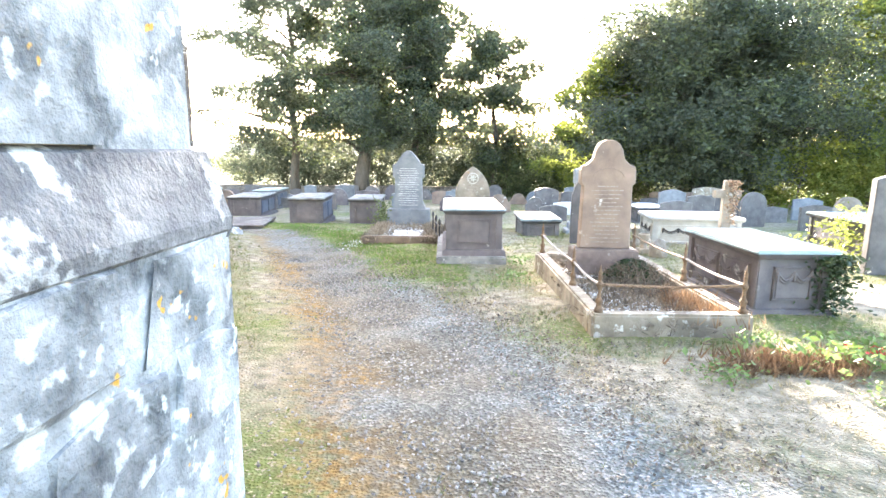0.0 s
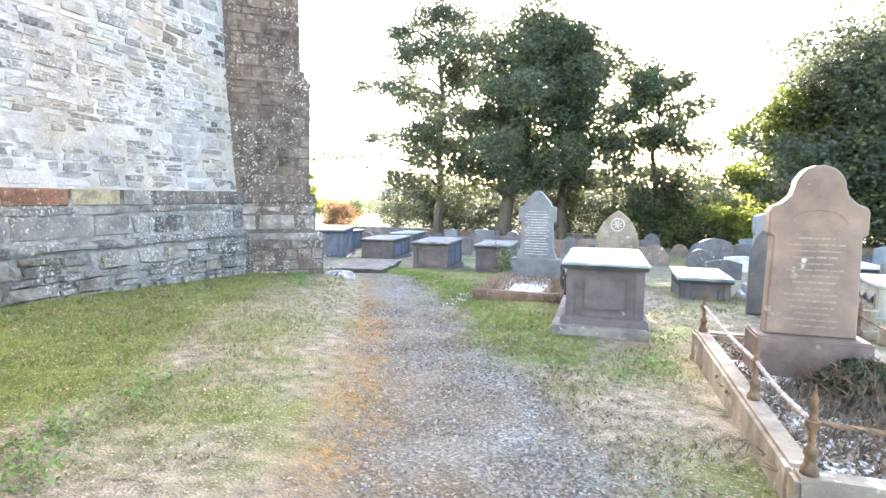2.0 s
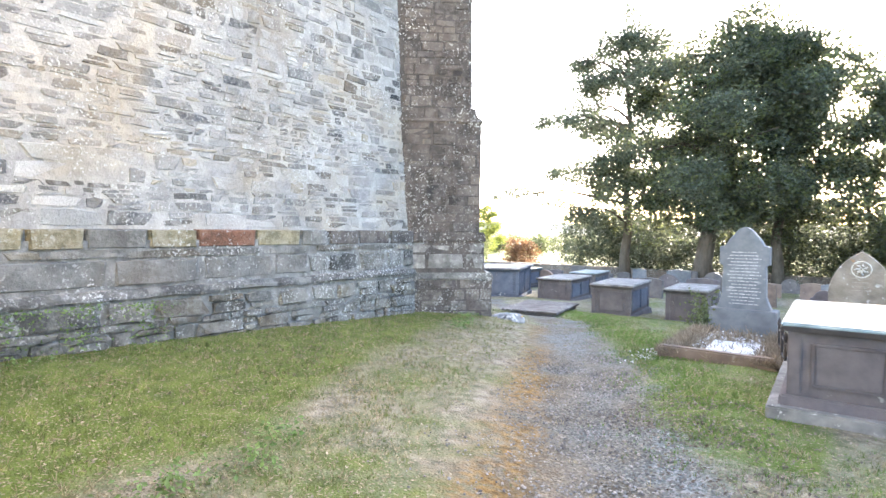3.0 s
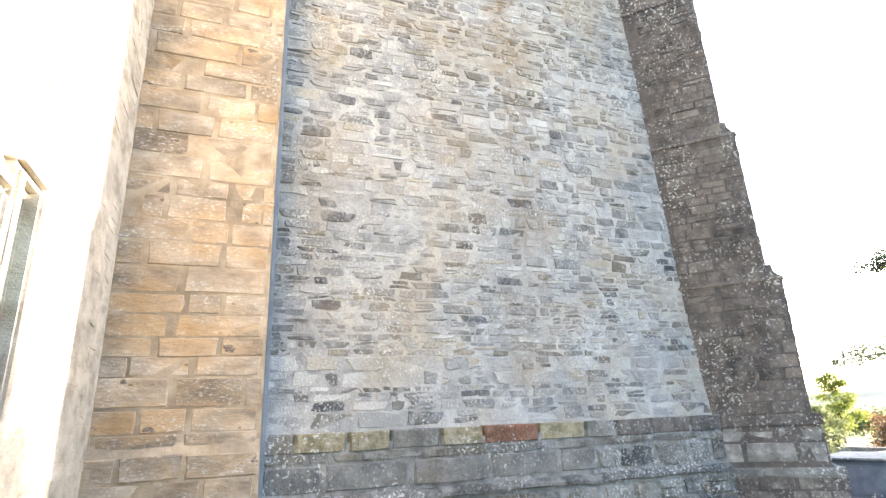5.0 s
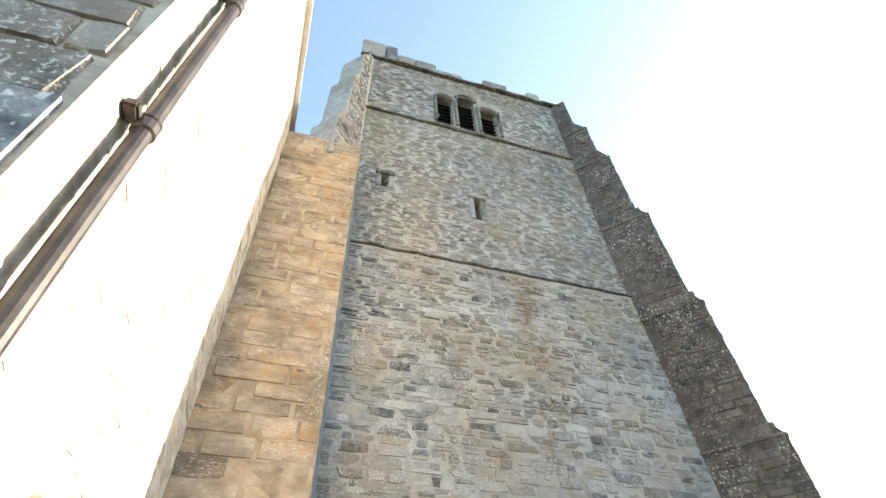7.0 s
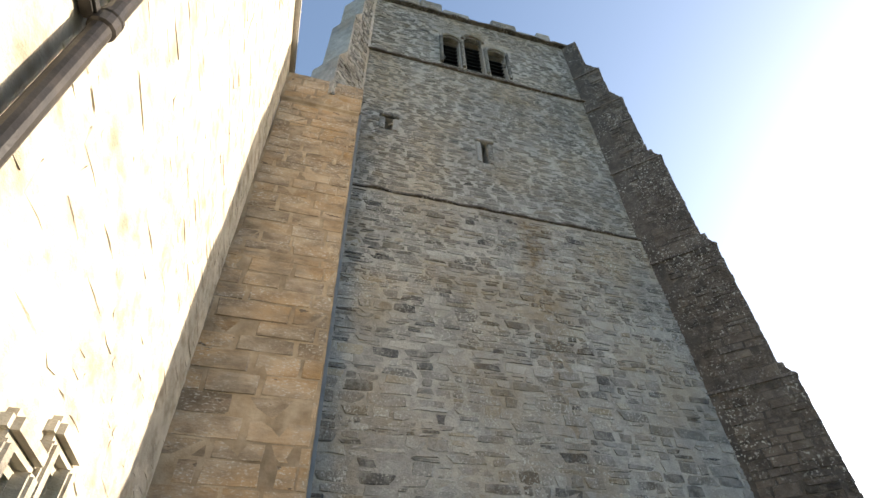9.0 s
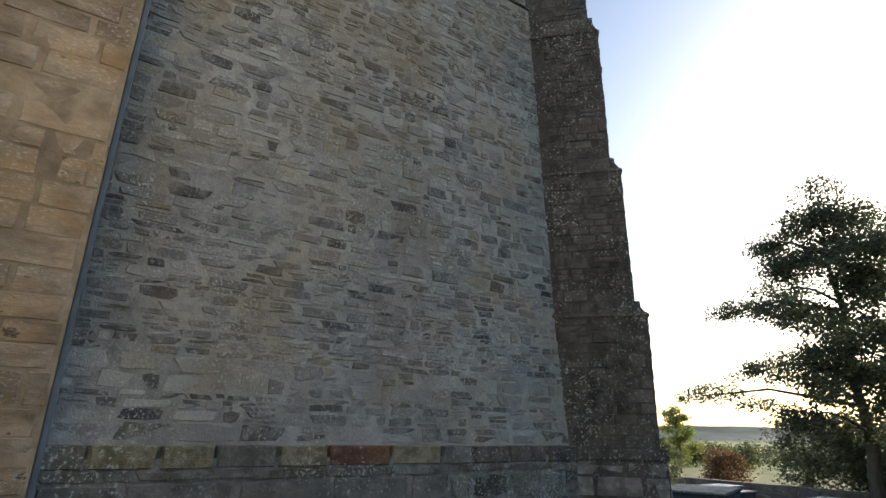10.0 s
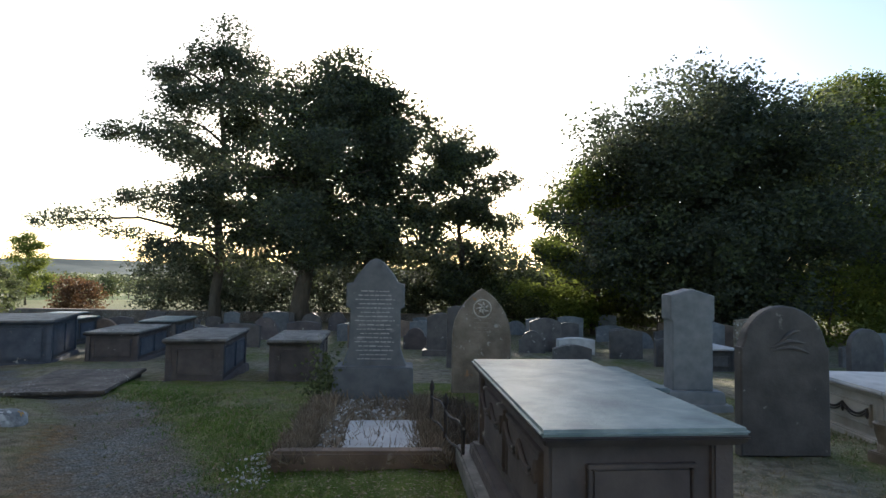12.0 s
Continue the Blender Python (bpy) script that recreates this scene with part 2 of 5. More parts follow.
M_LEAF_RED = material("russet_leaves", [(0.16, 0.09, 0.04), (0.22, 0.12, 0.06)], 0.6, rough=0.6, bump=0, vary=0.3, through_light=0.4)
M_GRASS = material("grass_blades", [(0.11, 0.145, 0.03), (0.21, 0.225, 0.08)], 1.4, rough=0.6, bump=0, vary=0.35, through_light=0.35)
M_LUSH = material("lush_grass_blades", [(0.085, 0.17, 0.022), (0.17, 0.26, 0.055)], 1.4, rough=0.6, bump=0, vary=0.3, through_light=0.35)
M_DRYGRASS = material("dry_grass_blades", [(0.26, 0.22, 0.12), (0.4, 0.34, 0.21)], 1.4, rough=0.7, bump=0, vary=0.3, through_light=0.3)
M_WEED = material("weed_leaves", [(0.12, 0.2, 0.05), (0.22, 0.31, 0.1)], 3, rough=0.5, bump=0, vary=0.3, through_light=0.35)
M_TWIG = material("dead_twigs", [(0.11, 0.085, 0.06), (0.2, 0.16, 0.12)], 6, rough=0.8, bump=0, vary=0.35)
M_FERN = material("brown_fern", [(0.16, 0.09, 0.05), (0.28, 0.18, 0.1)], 6, rough=0.8, bump=0, vary=0.4, through_light=0.2)
M_IVY = material("dark_ivy", [(0.025, 0.045, 0.018), (0.05, 0.075, 0.03)], 5, rough=0.45, bump=0, vary=0.4, through_light=0.15)
M_GRAVEL = material("gravel_stones", [(0.2, 0.18, 0.155), (0.34, 0.31, 0.27)], 12, vary=0.4, bump=0.2,
                    hue_colors=[(0.22, 0.2, 0.18), (0.28, 0.24, 0.19), (0.17, 0.18, 0.19), (0.34, 0.31, 0.27), (0.14, 0.13, 0.12)])
M_DEAD = material("dead_leaves", [(0.2, 0.15, 0.1), (0.36, 0.3, 0.22)], 10, vary=0.4, bump=0)
M_FLOWER = material("red_petals", [(0.45, 0.04, 0.05), (0.6, 0.1, 0.08)], 10, vary=0.2, bump=0)
M_CLOTH = material("dried_wreath", [(0.3, 0.15, 0.08), (0.52, 0.42, 0.3)], 18, vary=0.3, bump=0.6)
M_DARK = material("dark_opening", [(0.012, 0.012, 0.012), (0.02, 0.02, 0.02)], 4, vary=0, bump=0.1)
M_WHITELETTER = material("white_inscription", [(0.45, 0.46, 0.46), (0.58, 0.58, 0.57)], 30, vary=0.1, bump=0)
M_SLATEGREY = material("grey_slate_memorial", [(0.125, 0.14, 0.155), (0.2, 0.215, 0.225)], 6, vary=0.1, bump=0.2, rough=0.6, lichen=0.3, lichen_scale=9, lichen_color=(0.34, 0.35, 0.35))
# paled to put sunlight into the swagged tomb's colour; also used for pale relief carving
M_PALECHEST = material("pale_sunlit_stone", [(0.36, 0.33, 0.28), (0.52, 0.49, 0.43)], 4, vary=0.08, bump=0.3)
M_LETTER = material("pale_inscription", [(0.25, 0.21, 0.17), (0.32, 0.28, 0.24)], 30, vary=0.1, bump=0)
M_GLASS = material("leaded_glass", [(0.05, 0.12, 0.12), (0.1, 0.2, 0.2)], 9, rough=0.15, bump=0.1, vary=0.2)
# field green shifted towards blue: distance haze is mixed into the colour
M_HILL = material("hazy_far_fields", [(0.09, 0.12, 0.11), (0.2, 0.22, 0.17)], 0.02, vary=0.1, bump=0, stain_scale=0.01)


# ---- building helpers ----
def part(name, bm, mat, parent=None, label=""):
    """bm: a bmesh, or (verts, faces)."""
    me = bpy.data.meshes.new(name)
    if isinstance(bm, tuple):
        me.from_pydata(bm[0], [], bm[1])
        me.update()
    else:
        bm.to_mesh(me)
        bm.free()
    me.materials.append(mat)
    ob = new(name, me)
    attach(ob, parent)
    return tagged(ob, label=label)


PLACES = {}


def attach(ob, parent):
    """Parents ob; the setting's own pieces are written in world places and stay there."""
    ob.parent = parent
    if parent and parent.name in PLACES:
        ob.matrix_parent_inverse = PLACES[parent.name].inverted()


def thing(name, place, label, category, group="", kind="", in_world=False):
    e = new(name)
    e.matrix_world = place
    e.empty_display_size = 0.2
    if kind == "structure" or in_world:
        PLACES[e.name] = place.copy()
    return tagged(e, label, category, group, kind)


def smooth(ob):
    for p in ob.data.polygons:
        p.use_smooth = True
    return ob


def box_bm(bm, size, at=(0, 0, 0), taper=1.0, bevel=0.0, turn=0.0):
    """A box that stands with its base centre at `at`; taper scales its top."""
    got = bmesh.ops.create_cube(bm, size=1)
    vs = got["verts"]
    for v in vs:
        s = taper if v.co.z > 0 else 1.0
        v.co = Vector((v.co.x * size[0] * s, v.co.y * size[1] * s, (v.co.z + 0.5) * size[2]))
    if bevel:
        es = list({e for v in vs for e in v.link_edges})
        got = bmesh.ops.bevel(bm, geom=es, offset=bevel, segments=2, affect="EDGES")
        vs = list({v for f in got["faces"] for v in f.verts} | {v for v in vs if v.is_valid})
    m = Matrix.Translation(at) @ Matrix.Rotation(turn, 4, "Z")
    bmesh.ops.transform(bm, matrix=m, verts=vs)
    return vs


def box(size, at=(0, 0, 0), taper=1.0, bevel=0.012, turn=0.0):
    bm = bmesh.new()
    box_bm(bm, size, at, taper, bevel, turn)
    return bm


def lathe(profile, sides=10, at=(0, 0, 0), bm=None):
    bm = bm or bmesh.new()
    rings = []
    for r, z in profile:
        rings.append([bm.verts.new((at[0] + r * math.cos(2 * math.pi * i / sides), at[1] + r * math.sin(2 * math.pi * i / sides), at[2] + z)) for i in range(sides)])
    for a, b in zip(rings, rings[1:]):
        for i in range(sides):
            bm.faces.new((a[i], a[(i + 1) % sides], b[(i + 1) % sides], b[i]))
    bm.faces.new(rings[-1])
    bm.faces.new(rings[0][::-1])
    return bm


def tube(points, radius, sides=7, twist=0.0, bm=None, closed_ends=True):
    """A tube along points; radius may be a list; twist makes it wring like a rope."""
    bm = bm or bmesh.new()
    rings, n = [], len(points)
    for i, p in enumerate(points):
        a, b = Vector(points[max(i - 1, 0)]), Vector(points[min(i + 1, n - 1)])
        d = (b - a).normalized()
        u = d.cross(Vector((0, 0, 1)) if abs(d.z) < 0.9 else Vector((1, 0, 0))).normalized()
        v = d.cross(u)
        r = radius[i] if isinstance(radius, (list, tuple)) else radius
        ring = []
        for k in range(sides):
            ang = 2 * math.pi * k / sides + twist * i
            rr = r * (1.25 if twist and k % 2 else 1.0)
            ring.append(bm.verts.new(Vector(p) + (u * math.cos(ang) + v * math.sin(ang)) * rr))
        rings.append(ring)
    for a, b in zip(rings, rings[1:]):
        for k in range(sides):
            bm.faces.new((a[k], a[(k + 1) % sides], b[(k + 1) % sides], b[k]))
    if closed_ends:
        bm.faces.new(rings[0][::-1])
        bm.faces.new(rings[-1])
    return bm


def slab(profile, thick, bevel=0.012):
    """A standing slab: profile in x and z, thickness along y, edges eased."""
    bm = bmesh.new()
    f = bm.faces.new([bm.verts.new((x, -thick / 2, z)) for x, z in profile])
    got = bmesh.ops.extrude_face_region(bm, geom=[f])
    bmesh.ops.translate(bm, vec=(0, thick, 0), verts=[v for v in got["geom"] if isinstance(v, bmesh.types.BMVert)])
    bmesh.ops.recalc_face_normals(bm, faces=bm.faces)
    if bevel:
        es = [e for e in bm.edges if abs(e.verts[0].co.y - e.verts[1].co.y) < 1e-6]
        bmesh.ops.bevel(bm, geom=es, offset=bevel, segments=1, affect="EDGES")
    return bm


def path_x(y):
    return float(np.interp(y, [-4, 2, 4, 6, 8, 10, 11.5, 13, 15, 20], [0.9, 0.35, -0.35, -1.35, -2.3, -3.4, -4.3, -5.6, -8, -14]))


def path_half(y):
    return float(np.interp(y, [-4, 2, 5, 9, 12, 16], [1.25, 1.15, 1.0, 0.8, 0.65, 0.6]))


def ground_z(x, y):
    b = np.interp(y, [-8, 3, 6, 10, 14, 18, 33, 60], [0.0, 0.0, -0.06, -0.2, -0.5, -0.8, -1.2, -1.6])
    w = np.interp(x, [-6, -3.5], [1, 0]) * np.interp(y, [3, 10.6, 13], [0.1, 0.06, 0])
    return float(b + w - 0.12 * math.exp(-(x - path_x(y)) ** 2) * np.interp(y, [2.5, 5], [0.4, 1]))


# ---- ground ----
def build_ground():
    def axis(fine0, fine1, step, far):
        mid = list(np.arange(fine0, fine1, step))
        out, s = [], step
        x = fine1
        while x < far:
            out.append(x)
            s *= 1.25
            x += s
        low, s, x = [], step, fine0
        while x > -far:
            s *= 1.25
            x -= s
            low.append(x)
        return low[::-1] + mid + out + [far]
    xs, ys = axis(-8, 7, 0.09, 1500), axis(-3, 16, 0.09, 1500)
    rng = np.random.default_rng(3)
    verts, mask = [], []
    for y in ys:
        px, ph = path_x(y), path_half(y)
        for x in xs:
            z = ground_z(x, y)
            near = -9 < x < 8 and -4 < y < 17
            wob = noise.noise(Vector((x * 0.9, y * 0.9, 0))) * 0.35 + noise.noise(Vector((x * 3, y * 3, 5))) * 0.15
            d = (abs(x - px) + wob) / ph
            if near:
                z += noise.noise(Vector((x * 2.2, y * 2.2, 1))) * 0.025 + noise.noise(Vector((x * 9, y * 9, 2))) * 0.006
            if abs(x) > 60 or abs(y) > 60:
                z += noise.noise(Vector((x * 0.01, y * 0.01, 3))) * 1.0 - 0.4
            verts.append((x, y, z))
            d = (abs(x - px - 0.24) + wob) / (ph * 0.8)
            mask.append(min(max((1.12 - d) / 0.35, 0), 1) if -9 < y < 24 else 0.0)
    w = len(xs)
    faces = [(j * w + i, j * w + i + 1, (j + 1) * w + i + 1, (j + 1) * w + i) for j in range(len(ys) - 1) for i in range(w - 1)]
    m = bpy.data.materials.new("turf_and_gravel")
    m.use_nodes = True
    nt = m.node_tree
    n, link = nt.nodes, nt.links.new
    geo = n.new("ShaderNodeNewGeometry")

    def tex(sc, detail=5, off=0.0):
        t = n.new("ShaderNodeTexNoise")
        t.inputs["Scale"].default_value, t.inputs["Detail"].default_value = sc, detail
        mp = n.new("ShaderNodeMapping")
        mp.inputs["Location"].default_value = (off, off, 0)
        link(geo.outputs["Position"], mp.inputs[0])
        link(mp.outputs[0], t.inputs["Vector"])
        return t.outputs["Fac"]

    def ramp(fac, stops):
        r = n.new("ShaderNodeValToRGB")
        while len(r.color_ramp.elements) < len(stops):
            r.color_ramp.elements.new(0.5)
        for e, (p, c) in zip(r.color_ramp.elements, stops):
            e.position, e.color = p, (*c, 1)
        link(fac, r.inputs[0])
        return r.outputs[0]

    def mix(fac, a, b, blend="MIX"):
        x = n.new("ShaderNodeMix")
        x.data_type, x.blend_type = "RGBA", blend
        for key, v in ((0, fac), (6, a), (7, b)):
            if isinstance(v, (int, float)):
                x.inputs[key].default_value = v
            else:
                link(v, x.inputs[key])
        return x.outputs[2]

    def attr(name):
        a = n.new("ShaderNodeAttribute")
        a.attribute_name = name
        return a.outputs["Fac"]

    green = ramp(tex(5), [(0.3, (0.075, 0.105, 0.02)), (0.7, (0.155, 0.185, 0.045))])
    dry = ramp(tex(9), [(0.32, (0.13, 0.113, 0.08)), (0.68, (0.33, 0.295, 0.225))])
    turf = mix(attr("dry"), green, dry)
    litter = ramp(tex(45, 3), [(0.58, (0, 0, 0)), (0.64, (1, 1, 1))])
    straw = ramp(tex(80, 2), [(0.3, (0.2, 0.15, 0.1)), (0.7, (0.42, 0.36, 0.25))])
    turf = mix(litter, turf, straw)
    v = n.new("ShaderNodeTexVoronoi")
    v.inputs["Scale"].default_value = 55
    link(geo.outputs["Position"], v.inputs["Vector"])
    stone = ramp(v.outputs["Color"], [(0.0, (0.07, 0.062, 0.045)), (0.5, (0.155, 0.138, 0.1)), (1.0, (0.36, 0.33, 0.27))])
    soil = ramp(tex(3), [(0.35, (0.095, 0.078, 0.056)), (0.65, (0.18, 0.15, 0.115))])
    gravel = mix(ramp(tex(28, 4), [(0.42, (0.15, 0.15, 0.15)), (0.6, (0.75, 0.75, 0.75))]), soil, stone)
    moss = ramp(tex(14), [(0.35, (0.12, 0.075, 0.026)), (0.65, (0.29, 0.175, 0.06))])
    col = mix(attr("path"), turf, gravel)
    col = mix(mix(1.0, attr("moss"), ramp(tex(18, 4), [(0.35, (0.15, 0.15, 0.15)), (0.6, (1, 1, 1))]), "MULTIPLY"), col, moss)
    blue = ramp(tex(1.1, 3, 4.0), [(0.48, (0, 0, 0)), (0.66, (0.65, 0.65, 0.65))])
    slaty = ramp(v.outputs["Color"], [(0.0, (0.075, 0.09, 0.09)), (0.5, (0.165, 0.185, 0.185)), (1.0, (0.32, 0.345, 0.34))])
    col = mix(mix(1.0, blue, attr("path"), "MULTIPLY"), col, slaty)
    col = mix(mix(1.0, attr("slate"), ramp(tex(9, 4), [(0.35, (0.3, 0.3, 0.3)), (0.62, (1, 1, 1))]), "MULTIPLY"), col, slaty)
    far = n.new("ShaderNodeVectorMath")
    far.operation = "LENGTH"
    link(geo.outputs["Position"], far.inputs[0])
    farness = n.new("ShaderNodeMapRange")
    farness.inputs[1].default_value, farness.inputs[2].default_value = 38, 60
    link(far.outputs["Value"], farness.inputs[0])
    fields = ramp(tex(0.02, 4), [(0.4, (0.09, 0.13, 0.04)), (0.5, (0.22, 0.23, 0.1)), (0.62, (0.12, 0.15, 0.06))])
    col = mix(farness.outputs[0], col, fields)
    bsdf = n["Principled BSDF"]
    link(col, bsdf.inputs["Base Color"])
    bsdf.inputs["Roughness"].default_value, bsdf.inputs["Specular IOR Level"].default_value = 0.95, 0.15
    b = n.new("ShaderNodeBump")
    b.inputs["Strength"].default_value, b.inputs["Distance"].default_value = 0.8, 0.025
    hs = n.new("ShaderNodeMath")
    hs.operation = "ADD"
    link(v.outputs["Distance"], hs.inputs[0])
    link(tex(60, 4), hs.inputs[1])
    link(hs.outputs[0], b.inputs["Height"])
    link(b.outputs[0], bsdf.inputs["Normal"])
    ob = part("ground", (verts, faces), m)
    tagged(ob, "churchyard turf, worn and dry in places, with a curving gravel path", "ground", kind="structure")
    for nm, values in (("path", mask),):
        a = ob.data.attributes.new(nm, "FLOAT", "POINT")
        a.data.foreach_set("value", mask)
    dry, moss_v, slate_v = [], [], []
    for (x, y, z), k in zip(verts, mask):
        near_wall = np.clip((float(np.interp(y, [0, 3.6, 4.9, 7.4, 9.2], [-2.2, -2.4, -2.85, -4.0, -4.8])) - x + 0.4 * noise.noise(Vector((x, y, 4)))) / 0.45, 0, 1) * (y < 10.5)
        p = noise.noise(Vector((x * 0.8, y * 0.8, 7))) * 0.8 + noise.noise(Vector((x * 3, y * 3, 8))) * 0.5 + noise.noise(Vector((x * 11, y * 11, 3))) * 0.25 + 0.74
        if x > path_x(y) + 0.7 and 6 < y < 14:
            p -= 0.75 * (x < 0.2) + 0.1
        dry.append(float(np.clip(p * (1 - 0.55 * near_wall) - 0.6 * near_wall, 0, 1)))
        off = (x - path_x(y)) / path_half(y)
        moss_v.append(float(np.clip(math.exp(-((off + 0.42) / 0.26) ** 2) * (1.1 + noise.noise(Vector((x * 2.5, y * 1.2, 9)))), 0, 1)) if y < 11 else 0.0)
    for (x, y, z), k in zip(verts, mask):
        off = (x - path_x(y)) / path_half(y) + 0.25 * noise.noise(Vector((x * 1.5, y * 1.5, 12)))
        side = math.exp(-((off - 0.85) / 0.28) ** 2) * (y < 6.5)
        bend = math.exp(-((y - 9.6) / 1.1) ** 2 - ((off - 0.2) / 0.6) ** 2)
        slate_v.append(float(np.clip(0.85 * max(side, bend) * (-1 < y < 13), 0, 1)))
    for nm, values in (("dry", dry), ("moss", moss_v), ("slate", slate_v)):
        a = ob.data.attributes.new(nm, "FLOAT", "POINT")
        a.data.foreach_set("value", values)
    smooth(ob)
    return ob


ground = build_ground()


# ---- masonry ----
def unit_stones(count, seed, wobble):
    """A few rough unit blocks, front towards +y, on a unit box: x, z in -0.5..0.5, y from -1 (back) to 0 (face)."""
    rng = np.random.default_rng(seed)
    out = []
    for _ in range(count):
        def ring(s, y):
            pts = []
            for cx, cz in ((-1, -1), (0, -1), (1, -1), (1, 1), (0, 1), (-1, 1)):
                pull = 1 - wobble * rng.uniform(0.2, 1.6) * abs(cx)
                pts.append((cx * 0.5 * s * pull + rng.uniform(-wobble, wobble) * s, y + rng.uniform(-0.12, 0.12) * (y > -0.5), cz * 0.5 * s * (1 if cx == 0 else pull) + rng.uniform(-wobble, wobble) * s))
            return pts
        vs = ring(1.0, -1.0) + ring(0.985, -0.35) + ring(0.9, 0.0)
        fs = [(a + i, a + (i + 1) % 6, a + 6 + (i + 1) % 6, a + 6 + i) for a in (0, 6) for i in range(6)]
        fs += [(12, 13, 16, 17), (13, 14, 15, 16)]
        out.append((np.array(vs), fs))
    return out


STONES = unit_stones(28, 5, 0.11)
BLOCKS = unit_stones(12, 6, 0.028)


def courses(u0, u1, z0, z1, heights, widths, rng, joint=0.02, holes=()):
    """Rough courses of stones over a rectangle: centre u, centre z, width, height. holes: (u0, u1, z0, z1) left free."""
    out, z = [], z0
    while z < z1 - 0.02:
        h = min(rng.uniform(*heights), z1 - z)
        if z1 - z - h < heights[0] * 0.6:
            h = z1 - z
        u = u0 - rng.uniform(0, widths[0])
        while u < u1:
            w = rng.uniform(*widths) * (0.6 + 0.6 * h / heights[1])
            a, b = max(u, u0), min(u + w, u1)
            c = (a + b) / 2
            if b - a > 0.05 and not any(h0 < c < h1 and k0 < z + h / 2 < k1 for h0, h1, k0, k1 in holes):
                if h > heights[0] * 1.7 and rng.random() < 0.35:
                    cut = rng.uniform(0.35, 0.65)
                    for lo, hi in ((0, cut), (cut, 1)):
                        s = rng.uniform(0.8, 1.0)
                        out.append((c + (1 - s) * (b - a) * rng.uniform(-0.5, 0.5), z + h * (lo + hi) / 2, (b - a) * s - joint, h * (hi - lo) - joint))
                else:
                    out.append((c, z + h / 2 + rng.uniform(-0.008, 0.008), b - a - joint, h - joint * rng.uniform(0.7, 1.6)))
            u += w
        z += h
    return out


def lay(stones, frame_m, lean, units, mat, parent, count, name="stone", proud=0.02, depth=0.08, centre=(0, 0), rng=None, label="", tip=0.022):
    """Sets stones on a wall. frame_m: x along, y outwards, z up. lean(z): how far the face stands out at that height.
    The `count` that lie nearest to centre (u, z) are pieces of their own, the rest one mesh."""
    stones = sorted(stones, key=lambda s: (s[0] - centre[0]) ** 2 + (s[1] - centre[1]) ** 2)
    meshes = []
    for vs, fs in units:
        me = bpy.data.meshes.new(name)
        me.from_pydata([tuple(v) for v in vs], [], fs)
        me.materials.append(mat)
        meshes.append(me)
    for u, z, w, h in stones[:count]:
        ob = new(name, meshes[int(rng.integers(len(units)))])
        attach(ob, parent)
        ob.matrix_basis = frame_m @ Matrix.Translation((u, lean(z) + proud * rng.uniform(0.2, 1.0), z)) @ Matrix.Rotation(rng.normal(0, tip), 4, "Y") @ Matrix.Diagonal((w, depth, h, 1))
    vs_all, fs_all, base = [], [], 0
    fm = np.array(frame_m)
    for u, z, w, h in stones[count:]:
        vs, fs = units[int(rng.integers(len(units)))]
        p = vs * np.array((w, depth, h))
        a = rng.normal(0, tip)
        p = np.stack([p[:, 0] * math.cos(a) + p[:, 2] * math.sin(a), p[:, 1], p[:, 2] * math.cos(a) - p[:, 0] * math.sin(a)], 1)
        p = p + np.array((u, lean(z) + proud * rng.uniform(0.2, 1.0), z))
        vs_all.append(p @ fm[:3, :3].T + fm[:3, 3])
        fs_all += [tuple(i + base for i in f) for f in fs]
        base += len(vs)
    if vs_all:
        ob = part(name + "_courses", ([tuple(v) for v in np.concatenate(vs_all)], fs_all), mat, parent, label)
        tagged(ob, kind="stuff")


def wall_frame(origin, along, out):
    a, o = Vector(along).normalized(), Vector(out).normalized()
    m = Matrix((a, o, Vector((0, 0, 1)))).transposed().to_4x4()
    return Matrix.Translation(origin) @ m


def tower_x(z):
    """The tower's face leans back a little as it rises."""
    return float(np.interp(z, [0, 1.3, 3, 9.45, 9.47, 14.9, 18.5], [-6.0, -6.03, -6.12, -6.28, -6.31, -6.36, -6.38]))


# ---- church ----
HOLES = [(5.0, 5.5, 15.12, 16.8), (5.67, 6.21, 15.12, 17.1), (6.38, 6.9, 15.12, 16.65), (5.78, 5.93, 11.05, 11.8), (3.55, 3.72, 11.5, 11.95)]


def pierced_face(us, zs, holes, lean, depth, frame_m):
    """A wall's face with openings that go through, and their reveals."""
    verts, faces, index = [], [], {}

    def vert(u, z, back):
        k = (round(u, 4), round(z, 4), back)
        if k not in index:
            index[k] = len(verts)
            verts.append(tuple(frame_m @ Vector((u, lean(z) - (depth if back else 0), z))))
        return index[k]
    us, zs = sorted(set(us) | {h[i] for h in holes for i in (0, 1)}), sorted(set(zs) | {h[i] for h in holes for i in (2, 3)})
    for a, b in zip(us, us[1:]):
        for c, d in zip(zs, zs[1:]):
            if any(h[0] - 1e-6 <= a and b <= h[1] + 1e-6 and h[2] - 1e-6 <= c and d <= h[3] + 1e-6 for h in holes):
                continue
            faces.append((vert(a, c, 0), vert(b, c, 0), vert(b, d, 0), vert(a, d, 0)))
            faces.append((vert(a, c, 1), vert(a, d, 1), vert(b, d, 1), vert(b, c, 1)))
    for h in holes:
        pts = [(h[0], h[2]), (h[1], h[2]), (h[1], h[3]), (h[0], h[3])]
        for (u0, k0), (u1, k1) in zip(pts, pts[1:] + pts[:1]):
            faces.append((vert(u0, k0, 0), vert(u1, k1, 0), vert(u1, k1, 1), vert(u0, k0, 1)))
    return verts, faces


